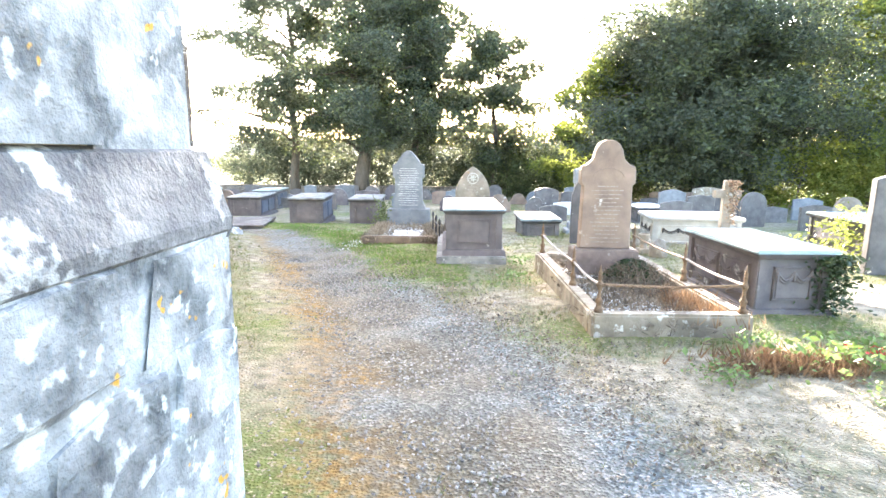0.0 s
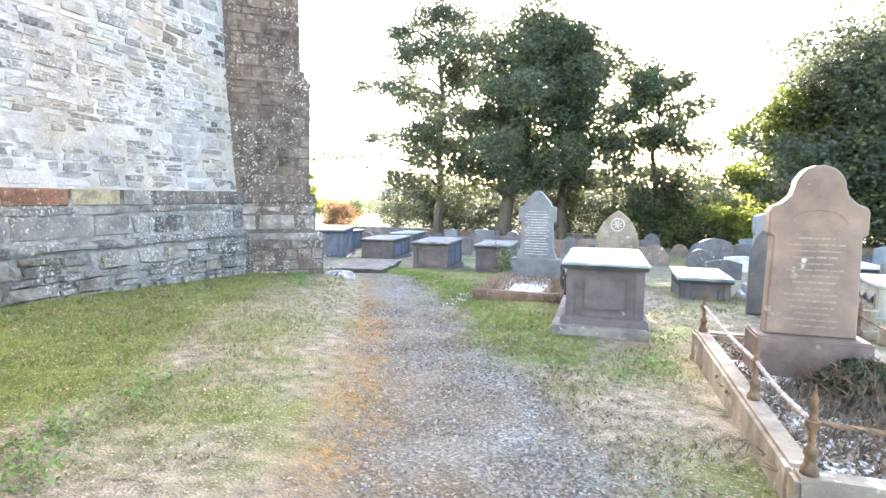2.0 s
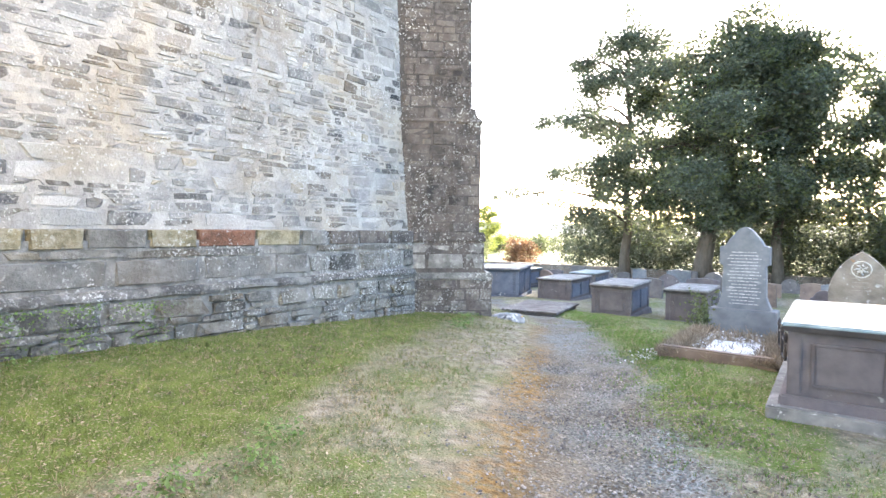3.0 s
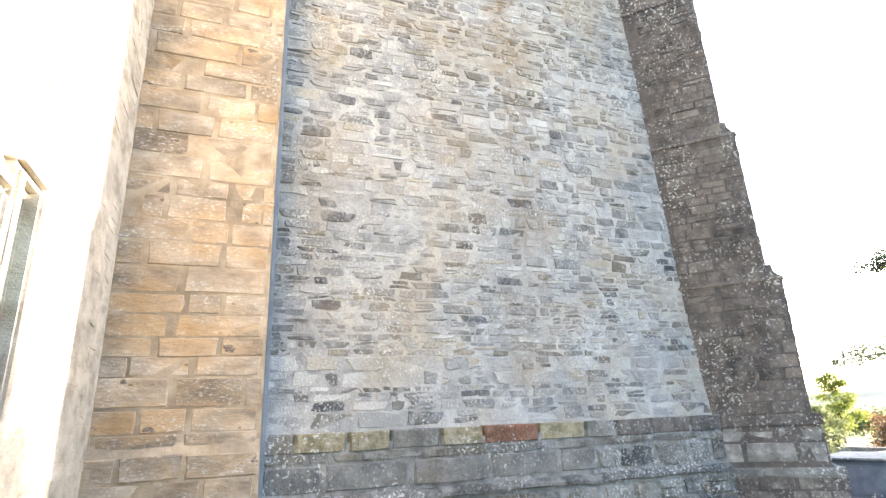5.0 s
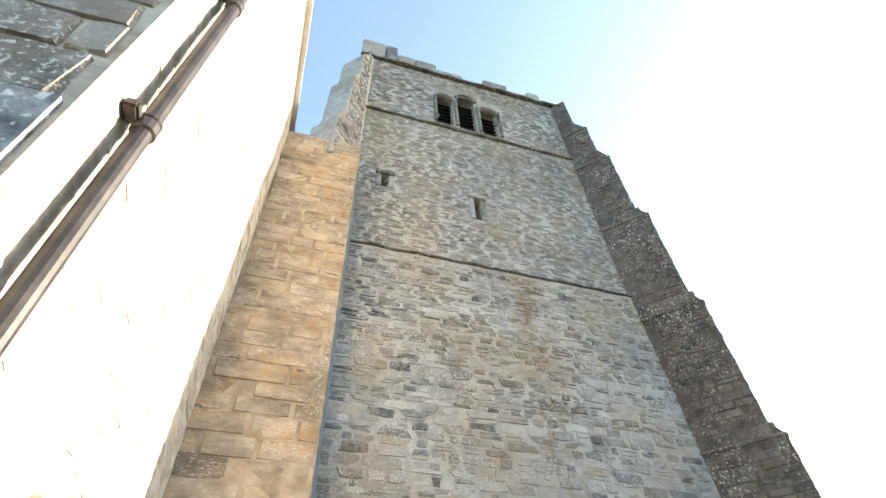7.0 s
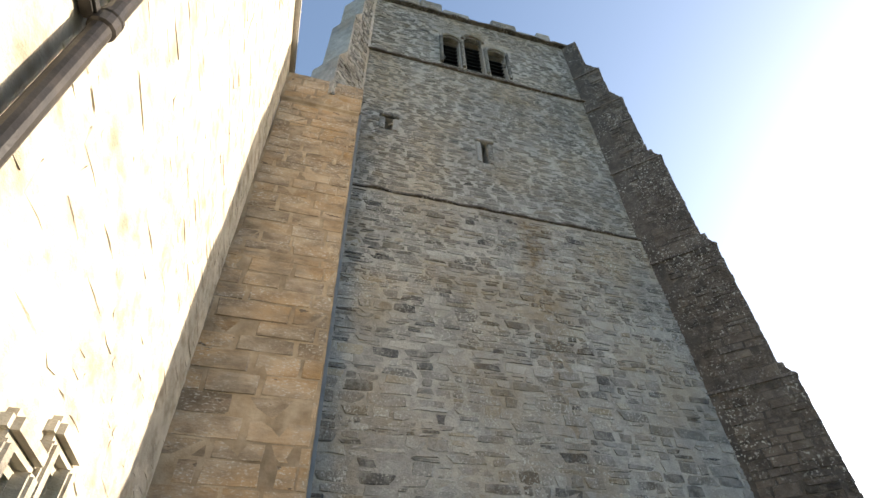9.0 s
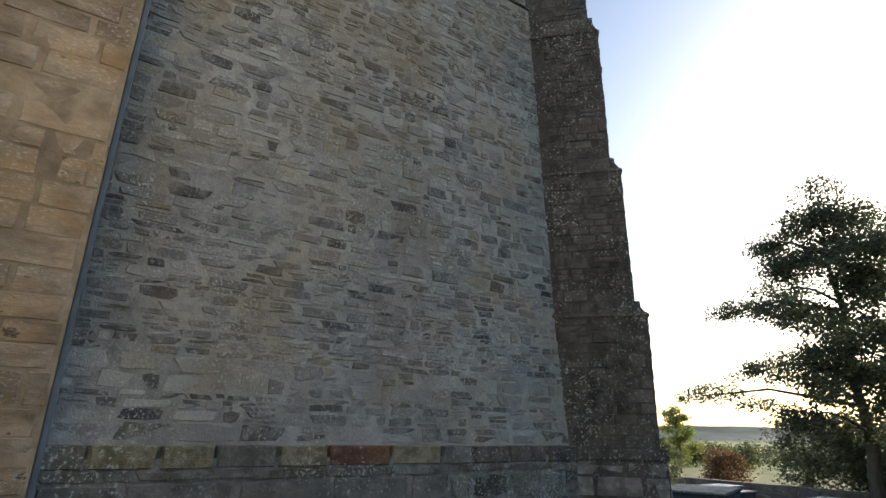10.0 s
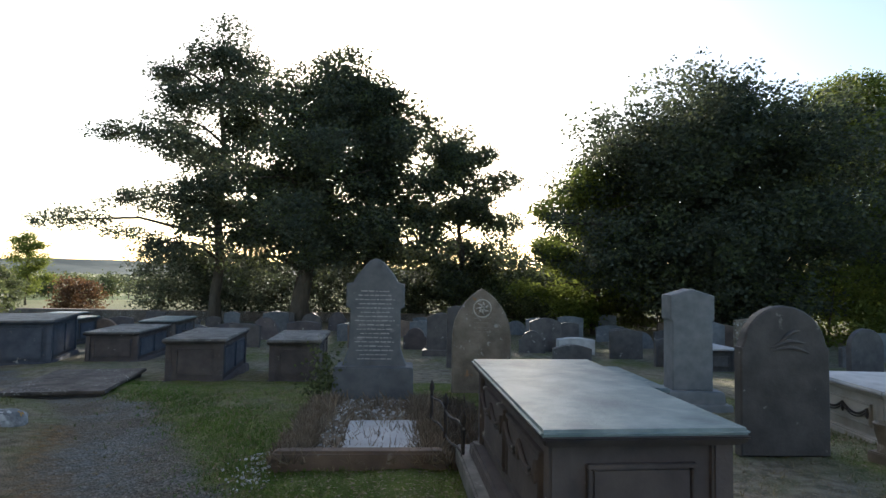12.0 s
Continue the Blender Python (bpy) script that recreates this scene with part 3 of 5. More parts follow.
TOWER_FRAME = wall_frame((0, 0, 0), (0, 1, 0), (1, 0, 0))
tower = thing("wall_tower", pose(-6.2, 6, 0), "grey rubble church tower wall with a stepped plinth, pale mortar and lichen", "wall", kind="structure")
part("core", pierced_face([2.6, 9.42], [-1, 0, 1.3, 3, 6, 9.45, 9.47, 12, 14.9, 18.3], HOLES, tower_x, 0.6, TOWER_FRAME), M_MORTAR, tower)
part("tower_back", box((5.6, 6.7, 19.3), (-9.85, 6.01, -1), bevel=0), M_MORTAR, tower)
part("tower_roof", box((5.9, 6.6, 0.15), (-9.5, 6.01, 17.9), bevel=0.02), M_SLATE, tower)
for a, b in ((2.6, 2.72), (9.3, 9.42)):
    part("return_wall", box((5.8, b - a, 19.0), (-9.8, (a + b) / 2, -0.9), bevel=0), M_MORTAR, tower)


def moulding(name, z, y0, y1, reach, height, mat, parent, x=None):
    """A weathered string course: sloped top, undercut below."""
    x = tower_x(z) if x is None else x
    verts, faces, n = [], [], 60
    for i in range(n + 1):
        y = y0 + (y1 - y0) * i / n
        j = noise.noise(Vector((y * 3, z, 1))) * 0.03
        verts += [(x - 0.1, y, z + height * 0.7), (x + reach * 0.3, y, z + height * 0.5 + j), (x + reach + j, y, z + j), (x + reach + j, y, z - height * 0.35 + j), (x - 0.1, y, z - height * 0.6)]
    for i in range(n):
        for k in range(4):
            faces.append((i * 5 + k, i * 5 + k + 1, i * 5 + k + 6, i * 5 + k + 5))
    return part(name, (verts, faces), mat, parent)


moulding("string_course", 9.46, 2.9, 9.4, 0.06, 0.1, M_DARKSTONE, tower)
moulding("string_course", 14.95, 2.7, 9.4, 0.07, 0.11, M_DARKSTONE, tower)
moulding("string_course", 18.25, 2.6, 9.4, 0.12, 0.2, M_DARKSTONE, tower)
moulding("plinth_course", 0.6, 2.93, 9.5, 0.06, 0.11, M_PLINTH, tower, x=-5.93)
rng = np.random.default_rng(21)
y = 2.6
while y < 9.4:
    w = rng.uniform(0.35, 0.9)
    h = rng.choice([0.4, 0.6, 0.9], p=[0.3, 0.3, 0.4]) * (1.0 if rng.random() > 0.2 else 0.5) + (0.3 if y < 4.6 else 0)
    part("parapet_stone", box((0.45, w - 0.02, h), (-6.6, y + w / 2, 18.33), bevel=0.03), M_RUBBLE, tower)
    y += w

window = thing("window_belfry", pose(-6.4, 5.95, 15.2), "three-light belfry window with arched heads and dark louvres", "window", kind="structure")
for a, b, c, d in HOLES[:3]:
    ym, r = (a + b) / 2, (b - a) / 2
    part("opening_shade", box((0.05, b - a + 0.1, d - c + 0.1), (-6.85, ym, c - 0.05), bevel=0), M_DARK, window)
    for k in range(int((d - c) / 0.2)):
        bm = box((0.22, b - a - 0.01, 0.025), (0, 0, 0), bevel=0)
        bmesh.ops.rotate(bm, verts=bm.verts, cent=(0, 0, 0), matrix=Matrix.Rotation(radians(38), 3, "Y"))
        bmesh.ops.translate(bm, verts=bm.verts, vec=(-6.62, ym, c + 0.12 + 0.2 * k))
        part("louvre", bm, M_DARK, window)
    verts, faces, n = [], [], 8
    for i in range(n + 1):
        t = math.pi * i / n
        yy, zz = ym - r * math.cos(t), d - r * 0.75 + r * 0.75 * math.sin(t)
        for x in (-6.36, -6.5):
            verts += [(x, yy, zz), (x, yy, d + 0.03)]
    for i in range(n):
        k = i * 4
        faces += [(k, k + 4, k + 5, k + 1), (k, k + 2, k + 6, k + 4)]
    part("arched_head", (verts, faces), M_PLINTH, window)
    part("hood", tube([(-6.33, ym - (r + 0.05) * math.cos(math.pi * i / 10), d - r * 0.6 + (r + 0.02) * math.sin(math.pi * i / 10)) for i in range(11)], 0.045, 6), M_RUBBLE, window)
for u in (4.96, 5.59, 6.3, 6.96):
    part("mullion", box((0.16, 0.085, 1.45), (-6.36, u, 15.2), bevel=0.02), M_PLINTH, window)
part("sill", box((0.3, 2.15, 0.08), (-6.465, 5.96, 15.03), bevel=0.02), M_PLINTH, window)
for a, b, c, d in HOLES[3:]:
    slit = thing("window_slit", pose(-6.3, (a + b) / 2, c), "narrow slit window with dressed stone jambs in a rubble wall", "window", kind="structure")
    part("opening_shade", box((0.05, 0.3, d - c + 0.1), (-6.88, (a + b) / 2, c - 0.05), bevel=0), M_DARK, slit)
    for yy in (a - 0.07, b + 0.07):
        part("jamb", box((0.1, 0.12, d - c), (-6.35, yy, c), bevel=0.015), M_RUBBLE, slit)
    part("lintel", box((0.12, 0.45, 0.12), (-6.31, (a + b) / 2, d + 0.003), bevel=0.02), M_RUBBLE, slit)

# rough footing and plinth below the wall
part("footing", box((0.5, 6.55, 1.6), (-6.17, 6.2, -1.0), bevel=0.0), M_PLINTHJOINT, tower)
part("band", box((0.4, 6.5, 0.6), (-6.16, 6.2, 0.6), bevel=0.0), M_PLINTHJOINT, tower)


def buttress(name, corner, along, out, steps, width, mat_core, parent):
    """A stepped buttress. along: from the wall outwards; out: the way its near side faces. steps: (z, reach)."""
    a, o = Vector(along).normalized(), Vector(out).normalized()
    verts, faces = [], []
    for z, reach in steps:
        for s, w in ((-0.6, 0), (reach, 0), (reach, -width), (-0.6, -width)):
            p = Vector(corner) + a * s + o * w
            verts.append((p.x, p.y, z))
    for i in range(len(steps) - 1):
        for k in range(4):
            faces.append((i * 4 + k, i * 4 + (k + 1) % 4, i * 4 + 4 + (k + 1) % 4, i * 4 + 4 + k))
    n = len(verts)
    faces.append((n - 4, n - 3, n - 2, n - 1))
    return part(name, (verts, faces), mat_core, parent)


STEPS = [(-1, 1.6), (0.5, 1.6), (0.62, 1.46), (1.05, 1.46), (1.3, 1.37), (3.28, 1.39), (3.5, 1.21), (5.8, 1.2), (6.05, 1.04), (8.74, 1.03), (9.09, 0.86), (11.68, 0.85), (12.03, 0.64), (14.4, 0.62), (14.9, 0.4), (16.2, 0.38), (16.7, 0.1), (18.2, 0.08)]
buttress_ne = thing("wall_buttress", pose(-5.6, 10, 0), "dark weathered diagonal stone buttress with sloped offsets and white lichen", "buttress", kind="structure")
buttress("core", (-6.1, 9.35, 0), (1, 1, 0), (1, -1, 0), STEPS, 0.95, M_DARKMORTAR, buttress_ne)


for (z0, r0), (z1, r1) in zip(STEPS, STEPS[1:]):
    if r0 - r1 > 0.1 or z0 == 1.05:
        r, k = max(r0, r1) + 0.035, 0.5 ** 0.5
        mid, w = (r - 0.6) / 2, 0.95 + 0.07
        cx, cy = -6.1 + k * (mid - w / 2 + 0.035), 9.35 + k * (mid + w / 2 - 0.035)
        base_z, tall = (1.13, 0.17) if z0 == 1.05 else (z0 - 0.05, 0.09 if z0 > 2 else 0.13)
        part("offset_course", box((r + 0.6, w, tall), (cx, cy, base_z), taper=0.975, bevel=0.02, turn=math.pi / 4), M_DARKSTONE if z0 > 1 else M_PLINTH, buttress_ne)


def reach_at(steps, z):
    return float(np.interp(z, [s[0] for s in steps], [s[1] for s in steps]))


LEFT_STEPS = [(11.4, 0.9), (13.0, 0.88), (13.5, 0.66), (15.6, 0.62), (16.1, 0.4), (17.5, 0.38), (18.0, 0.1), (18.4, 0.1)]
buttress_nw = thing("wall_buttress", pose(-6.2, 2.6, 11), "grey rubble diagonal tower buttress with sloped offsets above a tan stair buttress", "buttress", kind="structure")
buttress("core", (-6.3, 2.95, 0), (1, -1, 0), (1, 1, 0), LEFT_STEPS, 0.75, M_MORTAR, buttress_nw)

# tan sandstone buttress
tan = thing("wall_buttress", pose(-6.2, 2.1, 0), "tan and orange sandstone ashlar buttress with dark weather stains", "buttress", kind="structure")
verts, faces = [], []
TAN = [(-1, 1.22, -5.62), (1.1, 1.22, -5.62), (1.3, 1.24, -5.7), (6.9, 1.3, -5.7), (7.2, 1.38, -5.74), (10.9, 1.42, -5.76), (10.95, 1.4, -5.72), (11.9, 1.42, -5.74), (12.35, 1.5, -6.45)]
for z, yl, x in TAN:
    verts += [(-7.2, yl, z), (x, yl, z), (x, 2.94, z), (-7.2, 2.94, z)]
for i in range(len(TAN) - 1):
    for k in range(4):
        faces.append((i * 4 + k, i * 4 + (k + 1) % 4, i * 4 + 4 + (k + 1) % 4, i * 4 + 4 + k))
n = len(verts)
faces.append((n - 4, n - 3, n - 2, n - 1))
part("core", (verts, faces), M_OCHREJOINT, tan)
pipe = thing("blue_grey_strip", pose(-5.9, 2.98, 0), "thin blue-grey strip running up the joint between tan and grey masonry", "flashing", kind="structure")
part("strip", box((0.36, 0.05, 11.0), (-5.95, 2.968, 0.0), bevel=0.008), M_BLUEGREY, pipe)

# nave: sunlit end wall and near side wall
nave = thing("wall_nave", pose(-1, 1.4, 0), "tall nave end wall of pale limewashed rubble, brightly sunlit", "wall", kind="structure")
NAVE_HOLES = [(-3.12, -2.84, 1.35, 2.75), (-2.62, -2.34, 1.15, 2.55)]
NAVE_FRAME = wall_frame((0, 1.4, 0), (1, 0, 0), (0, 1, 0))
part("end_wall", pierced_face([-12, -0.68], [-1, 12.0], NAVE_HOLES, lambda z: 0.0, 0.5, NAVE_FRAME), M_LIMEWALL, nave)
part("side_wall", box((0.5, 12, 13.2), (-0.945, -4.603, -1.2), bevel=0), M_LIMEWALL, nave)
part("coping", box((11.6, 0.62, 0.14), (-6.3, 1.2, 12.0), bevel=0.03), M_RUBBLE, nave)
part("roof", box((11.4, 13.0, 0.2), (-6.38, -5.2, 11.7), bevel=0.02), M_SLATE, nave)
part("inner_shade", box((4.0, 0.05, 4.0), (-3.2, 0.85, 0.3), bevel=0), M_DARK, nave)
for a, b, c, d in NAVE_HOLES:
    wdw = thing("window_lancet", pose((a + b) / 2, 1.4, c), "narrow lancet window with green leaded glass and pale stone jambs", "window", kind="structure")
    part("pane", box((b - a - 0.02, 0.02, d - c - 0.01), ((a + b) / 2, 1.2, c), bevel=0), M_GLASS, wdw)
    for xx in (a - 0.06, b + 0.06):
        part("jamb", box((0.11, 0.14, d - c + 0.1), (xx, 1.42, c - 0.05), bevel=0.02), M_LIMEWALL, wdw)
    part("lintel", box((b - a + 0.24, 0.14, 0.14), ((a + b) / 2, 1.42, d + 0.055), bevel=0.04), M_LIMEWALL, wdw)
corner_wall = thing("wall_corner_buttress", pose(-0.9, 1.6, 0), "pale grey lichen-spotted stone corner buttress with a sloped plinth ledge", "buttress", kind="structure")
verts, faces = [], []
for z, x, yy in [(-1, -0.6, 1.9), (1.17, -0.6, 1.9), (1.4, -0.68, 1.83), (2.05, -0.68, 1.83), (2.3, -0.682, 1.42)]:
    verts += [(-1.2, 1.35, z), (-1.2, yy, z), (x, yy, z), (x, 1.35, z)]
for i in range(4):
    for k in range(4):
        faces.append((i * 4 + k, i * 4 + (k + 1) % 4, i * 4 + 4 + (k + 1) % 4, i * 4 + 4 + k))
faces.append((16, 17, 18, 19))
part("core", (verts, faces), M_PALESTONE, corner_wall)
part("plinth", (lambda v: (v, [(0, 1, 2, 3), (4, 7, 6, 5)] + [(i, (i + 4), (i + 1) % 4 + 4, (i + 1) % 4) for i in range(4)]))(
    [(-0.7, -8, -1), (-0.6, -8, -1), (-0.6, -8, 1.17), (-0.678, -8, 1.4), (-0.7, 1.349, -1), (-0.6, 1.349, -1), (-0.6, 1.349, 1.17), (-0.678, 1.349, 1.4)]), M_PALESTONE, corner_wall)

ledge = []
for yy in [1.9 - 0.3 * k for k in range(34)]:
    j = 0.012 * noise.noise(Vector((yy * 3, 0, 0)))
    ledge += [(-0.62, yy, 1.1), (-0.588 + j, yy, 1.13), (-0.585 + j, yy, 1.175), (-0.66 + j, yy, 1.4), (-0.7, yy, 1.42)]
faces = [(5 * i + k, 5 * i + k + 1, 5 * i + k + 6, 5 * i + k + 5) for i in range(33) for k in range(4)] + [(0, 4, 3, 2, 1)]
part("sloped_ledge", (ledge, faces), M_LEDGE, corner_wall)
end_ledge = [(-1.15, 1.88, 1.1), (-1.15, 1.912, 1.13), (-1.15, 1.915, 1.175), (-1.15, 1.85, 1.4), (-1.15, 1.82, 1.41), (-0.59, 1.88, 1.1), (-0.588, 1.912, 1.13), (-0.586, 1.915, 1.175), (-0.665, 1.85, 1.4), (-0.7, 1.82, 1.41)]
part("sloped_ledge", (end_ledge, [(k, k + 1, k + 6, k + 5) for k in range(4)]), M_LEDGE, corner_wall)

downpipe = thing("downpipe", pose(-1.2, 1.5, 0), "dark grey iron rainwater pipe with collars and mossy brackets", "pipe", in_world=True)
part("pipe", lathe([(0.05, 0.0), (0.05, 11.5)], 14, (-1.03, 1.5, 0)), M_PIPE, downpipe)
for z in (0.4, 2.2, 4.0, 5.8, 7.6, 9.4):
    part("collar", lathe([(0.052, 0), (0.064, 0.01), (0.064, 0.08), (0.056, 0.09), (0.064, 0.1), (0.064, 0.12), (0.052, 0.13)], 14, (-1.03, 1.5, z)), M_PIPE, downpipe)
    part("bracket", box((0.12, 0.08, 0.07), (-0.95, 1.44, z + 0.03), bevel=0.014), M_PIPE, downpipe)


# ---- graves ----
def headstone(place, label, profile, thick, mat, lines=None, face=None, base=None, base_mat=None, group="", lettering=None):
    t = thing("headstone", place, label, "headstone", group)
    part("stone", slab(profile, thick, 0.012), mat, t)
    if base:
        for w, d, h, z in base:
            part("base", box((w, d, h), (0, 0, z), taper=0.96, bevel=0.012), base_mat or mat, t)
    if lines:
        bm = bmesh.new()
        for z, share in lines:
            width, u, k = face * share, 0.0, int(abs(z) * 1000) + 3
            while u < width - 0.015:
                k = (k * 29 + 7) % 97
                word = min(0.025 + 0.06 * k / 97, width - u)
                box_bm(bm, (word, 0.003, 0.009 + 0.004 * (k % 2)), (-width / 2 + u + word / 2, -thick / 2 - 0.001, z), bevel=0)
                u += word + 0.011
        tagged(part("inscription", bm, lettering or M_LETTER, t), kind="stuff")
    return t


def arc(cx, cz, r, a0, a1, n=10):
    return [(cx + r * math.cos(radians(a0 + (a1 - a0) * i / n)), cz + r * math.sin(radians(a0 + (a1 - a0) * i / n))) for i in range(n + 1)]


def round_top(w, h):
    return [(-w / 2, 0), (w / 2, 0)] + arc(0, h - w / 2, w / 2, 0, 180, 14)


def shouldered(w, h, r):
    s = w / 2
    return [(-s, 0), (s, 0), (s, h - r)] + arc(s - (s - r) / 2, h - r, (s - r) / 2, 0, 90, 3)[1:] + arc(0, h - r, r, 8, 172, 12) + arc(-s + (s - r) / 2, h - r, (s - r) / 2, 90, 180, 3)[:-1] + [(-s, h - r)]


def gothic(w, h):
    s = w / 2
    r = w * 0.95
    rise = math.sqrt(max(r * r - (r - s) ** 2, 0))
    spring = h - rise
    right = [(s - r + r * math.cos(a), spring + r * math.sin(a)) for a in np.linspace(0, math.acos((r - s) / r), 8)]
    return [(-s, 0), (s, 0)] + right + [(-x, z) for x, z in right[-2::-1]]


def flat_top(w, h, arch=0.05):
    return [(-w / 2, 0), (w / 2, 0)] + [(w / 2 - w * i / 8, h - arch + arch * math.sin(math.pi * i / 8)) for i in range(9)]


def chest_tomb(place, label, size, mats, lid=0.04, over=0.055, panels=(1, 2), swags=False, plinth=True, group=""):
    """Size: width (x), length (y), height. mats: end, side, lid."""
    w, l, h = size
    t = thing("chest_tomb", place, label, "chest tomb", group)
    z = -0.15
    if plinth:
        part("plinth", box((w + 0.14, l + 0.14, 0.22), (0, 0, -0.15), taper=0.96, bevel=0.015), mats[0], t)
        z = 0.065
    top = h - lid
    part("body", box((w - 0.05, l - 0.05, top - z), (0, 0, z), bevel=0.006), mats[0], t)
    pilaster = 0.09
    for sx in (-1, 1):
        for sy in (-1, 1):
            part("corner_pilaster", box((pilaster, pilaster, top - z), (sx * (w / 2 - pilaster / 2 + 0.004), sy * (l / 2 - pilaster / 2 + 0.004), z), bevel=0.01), mats[0], t)
    ph = top - z - 0.2

    def panel(cx, cy, width, axis, sgn):
        nonlocal t
        bm = bmesh.new()
        turn = 0 if axis == "x" else math.pi / 2
        box_bm(bm, (width, 0.03, ph), (cx, cy, z + 0.1), bevel=0.008, turn=turn)
        p = part("panel", bm, mats[0] if axis == "x" else mats[1], t)
        fr = bmesh.new()
        for dz in (z + 0.085, z + 0.1 + ph):
            box_bm(fr, (width + 0.05, 0.045, 0.018), (cx, cy, dz), bevel=0.004, turn=turn)
        for s in (-1, 1):
            o = s * (width / 2 + 0.012)
            box_bm(fr, (0.018, 0.045, ph), (cx + (o if axis == "x" else 0), cy + (0 if axis == "x" else o), z + 0.1), bevel=0.004, turn=turn)
        part("moulding", fr, mats[0] if axis == "x" else mats[1], p)
        if swags in (True, "iron") or (swags == "side" and axis == "y"):
            sw = bmesh.new()
            for k in range(2):
                for dz, r in ((0, 0.011), (0.028, 0.007)):
                    pts = []
                    for i in range(9):
                        q = -0.5 + k * 0.5 + 0.5 * i / 8
                        drop = -0.07 * math.sin(math.pi * i / 8)
                        if axis == "x":
                            pts.append((cx + q * width, cy + sgn * 0.03, z + ph + 0.07 + drop - dz))
                        else:
                            pts.append((cx + sgn * 0.03, cy + q * width, z + ph + 0.07 + drop - dz))
                    tube(pts, r, 5, bm=sw)
            for k in (-0.5, 0, 0.5):
                at = (cx + k * width, cy + sgn * 0.03, z + ph - 0.05) if axis == "x" else (cx + sgn * 0.03, cy + k * width, z + ph - 0.05)
                lathe([(0.004, 0.03), (0.012, 0.05), (0.018, 0.09), (0.008, 0.13)], 7, at, sw)
            part("swag", sw, M_BLACKIRON if swags == "iron" else mats[0], p)
    for sy in (-1, 1):
        n = panels[0]
        pw = (w - 0.25) / n
        for i in range(n):
            panel(-w / 2 + 0.125 + pw * (i + 0.5), sy * (l / 2 - 0.02), pw - 0.1, "x", sy)
    for sx in (-1, 1):
        n = panels[1]
        pw = (l - 0.25) / n
        for i in range(n):
            panel(sx * (w / 2 - 0.02), -l / 2 + 0.125 + pw * (i + 0.5), pw - 0.12, "y", sx)
    part("lid_moulding", box((w + over, l + over, 0.045), (0, 0, top - 0.005), taper=1.05, bevel=0.01), mats[0], t)
    part("lid", box((w + 2 * over, l + 2 * over, lid), (0, 0, top + 0.037), taper=0.99, bevel=0.014), mats[2], t)
    return t


def at_ground(x, y, turn=0.0, lift=0.0):
    return pose(x, y, ground_z(x, y) + lift, 0, 0, turn)


def scatter(count, rng, pick, shape, jitter, z_of, tilt=0.5):
    """Many copies of one small shape (verts, faces), laid over the ground, as one (verts, faces)."""
    sv, sf = np.array(shape[0]), shape[1]
    vs, fs, base = [], [], 0
    for _ in range(count):
        x, y = pick(rng)
        s = rng.uniform(*jitter)
        e = Euler((rng.normal(0, tilt), rng.normal(0, tilt), rng.uniform(0, 6.3))).to_matrix()
        p = (sv * s) @ np.array(e).T + np.array((x, y, z_of(x, y)))
        vs.append(p)
        fs += [tuple(i + base for i in f) for f in sf]
        base += len(sv)
    return [tuple(v) for v in np.concatenate(vs)], fs


CHIP = ([(1, 0, 0), (0, 0.8, 0), (-0.9, 0, 0.1), (0, -0.9, 0), (0, 0, 0.55), (0, 0, -0.5)],
        [(0, 1, 4), (1, 2, 4), (2, 3, 4), (3, 0, 4), (1, 0, 5), (2, 1, 5), (3, 2, 5), (0, 3, 5)])
LEAFLET = ([(0, -0.5, 0), (0.28, 0, 0.06), (0, 0.55, 0), (-0.28, 0, 0.06)], [(0, 1, 2), (0, 2, 3)])
BLADES = ([], [])
for k in range(5):
    a, r = k * 1.3, 0.25
    c, s = math.cos(a), math.sin(a)
    BLADES[0].extend([(r * c * 0.3 - 0.05 * s, r * s * 0.3 + 0.05 * c, 0), (r * c * 0.3 + 0.05 * s, r * s * 0.3 - 0.05 * c, 0), (r * c * (1.4 + 0.5 * (k % 2)), r * s * (1.4 + 0.5 * (k % 2)), 0.7 + 0.3 * (k % 3) / 2)])
    BLADES[1].append((3 * k, 3 * k + 1, 3 * k + 2))

# end-on chest tomb beside the path
ta = chest_tomb(pose(0.255, 8.2, 0.0, 0, 0, 3), "brown-purple chest tomb with sunk panel, pale slate lid and stone step", (0.76, 1.7, 0.6), (M_CHEST, M_CHEST, M_LID), swags="side", lid=0.03)
part("step", box((0.95, 2.05, 0.14), (-0.04, 0.04, -0.15), bevel=0.015), M_DULLLID, ta)

# row of chest tombs beyond the path
chest_tomb(at_ground(-2.62, 14.7, 4), "weathered brown stone chest tomb with a thin slab lid", (0.76, 1.5, 0.68), (M_CHEST, M_CHEST, M_DULLLID), group="row of chest tombs")
chest_tomb(at_ground(-4.2, 14.8, 6), "brown stone chest tomb with blue-grey slate side panels", (0.86, 1.75, 0.69), (M_CHEST, M_BLUECHEST, M_DULLLID), group="row of chest tombs", panels=(1, 2))
chest_tomb(at_ground(-7.3, 18.2, 6), "brown stone chest tomb with blue-grey sides and a thin lid", (1.05, 1.9, 0.66), (M_CHEST, M_BLUECHEST, M_DULLLID), group="row of chest tombs")
chest_tomb(at_ground(-9.3, 17.6, 20), "large blue-grey slate chest tomb behind the tower corner", (1.55, 2.2, 0.9), (M_BLUECHEST, M_BLUECHEST, M_DULLLID), group="row of chest tombs")

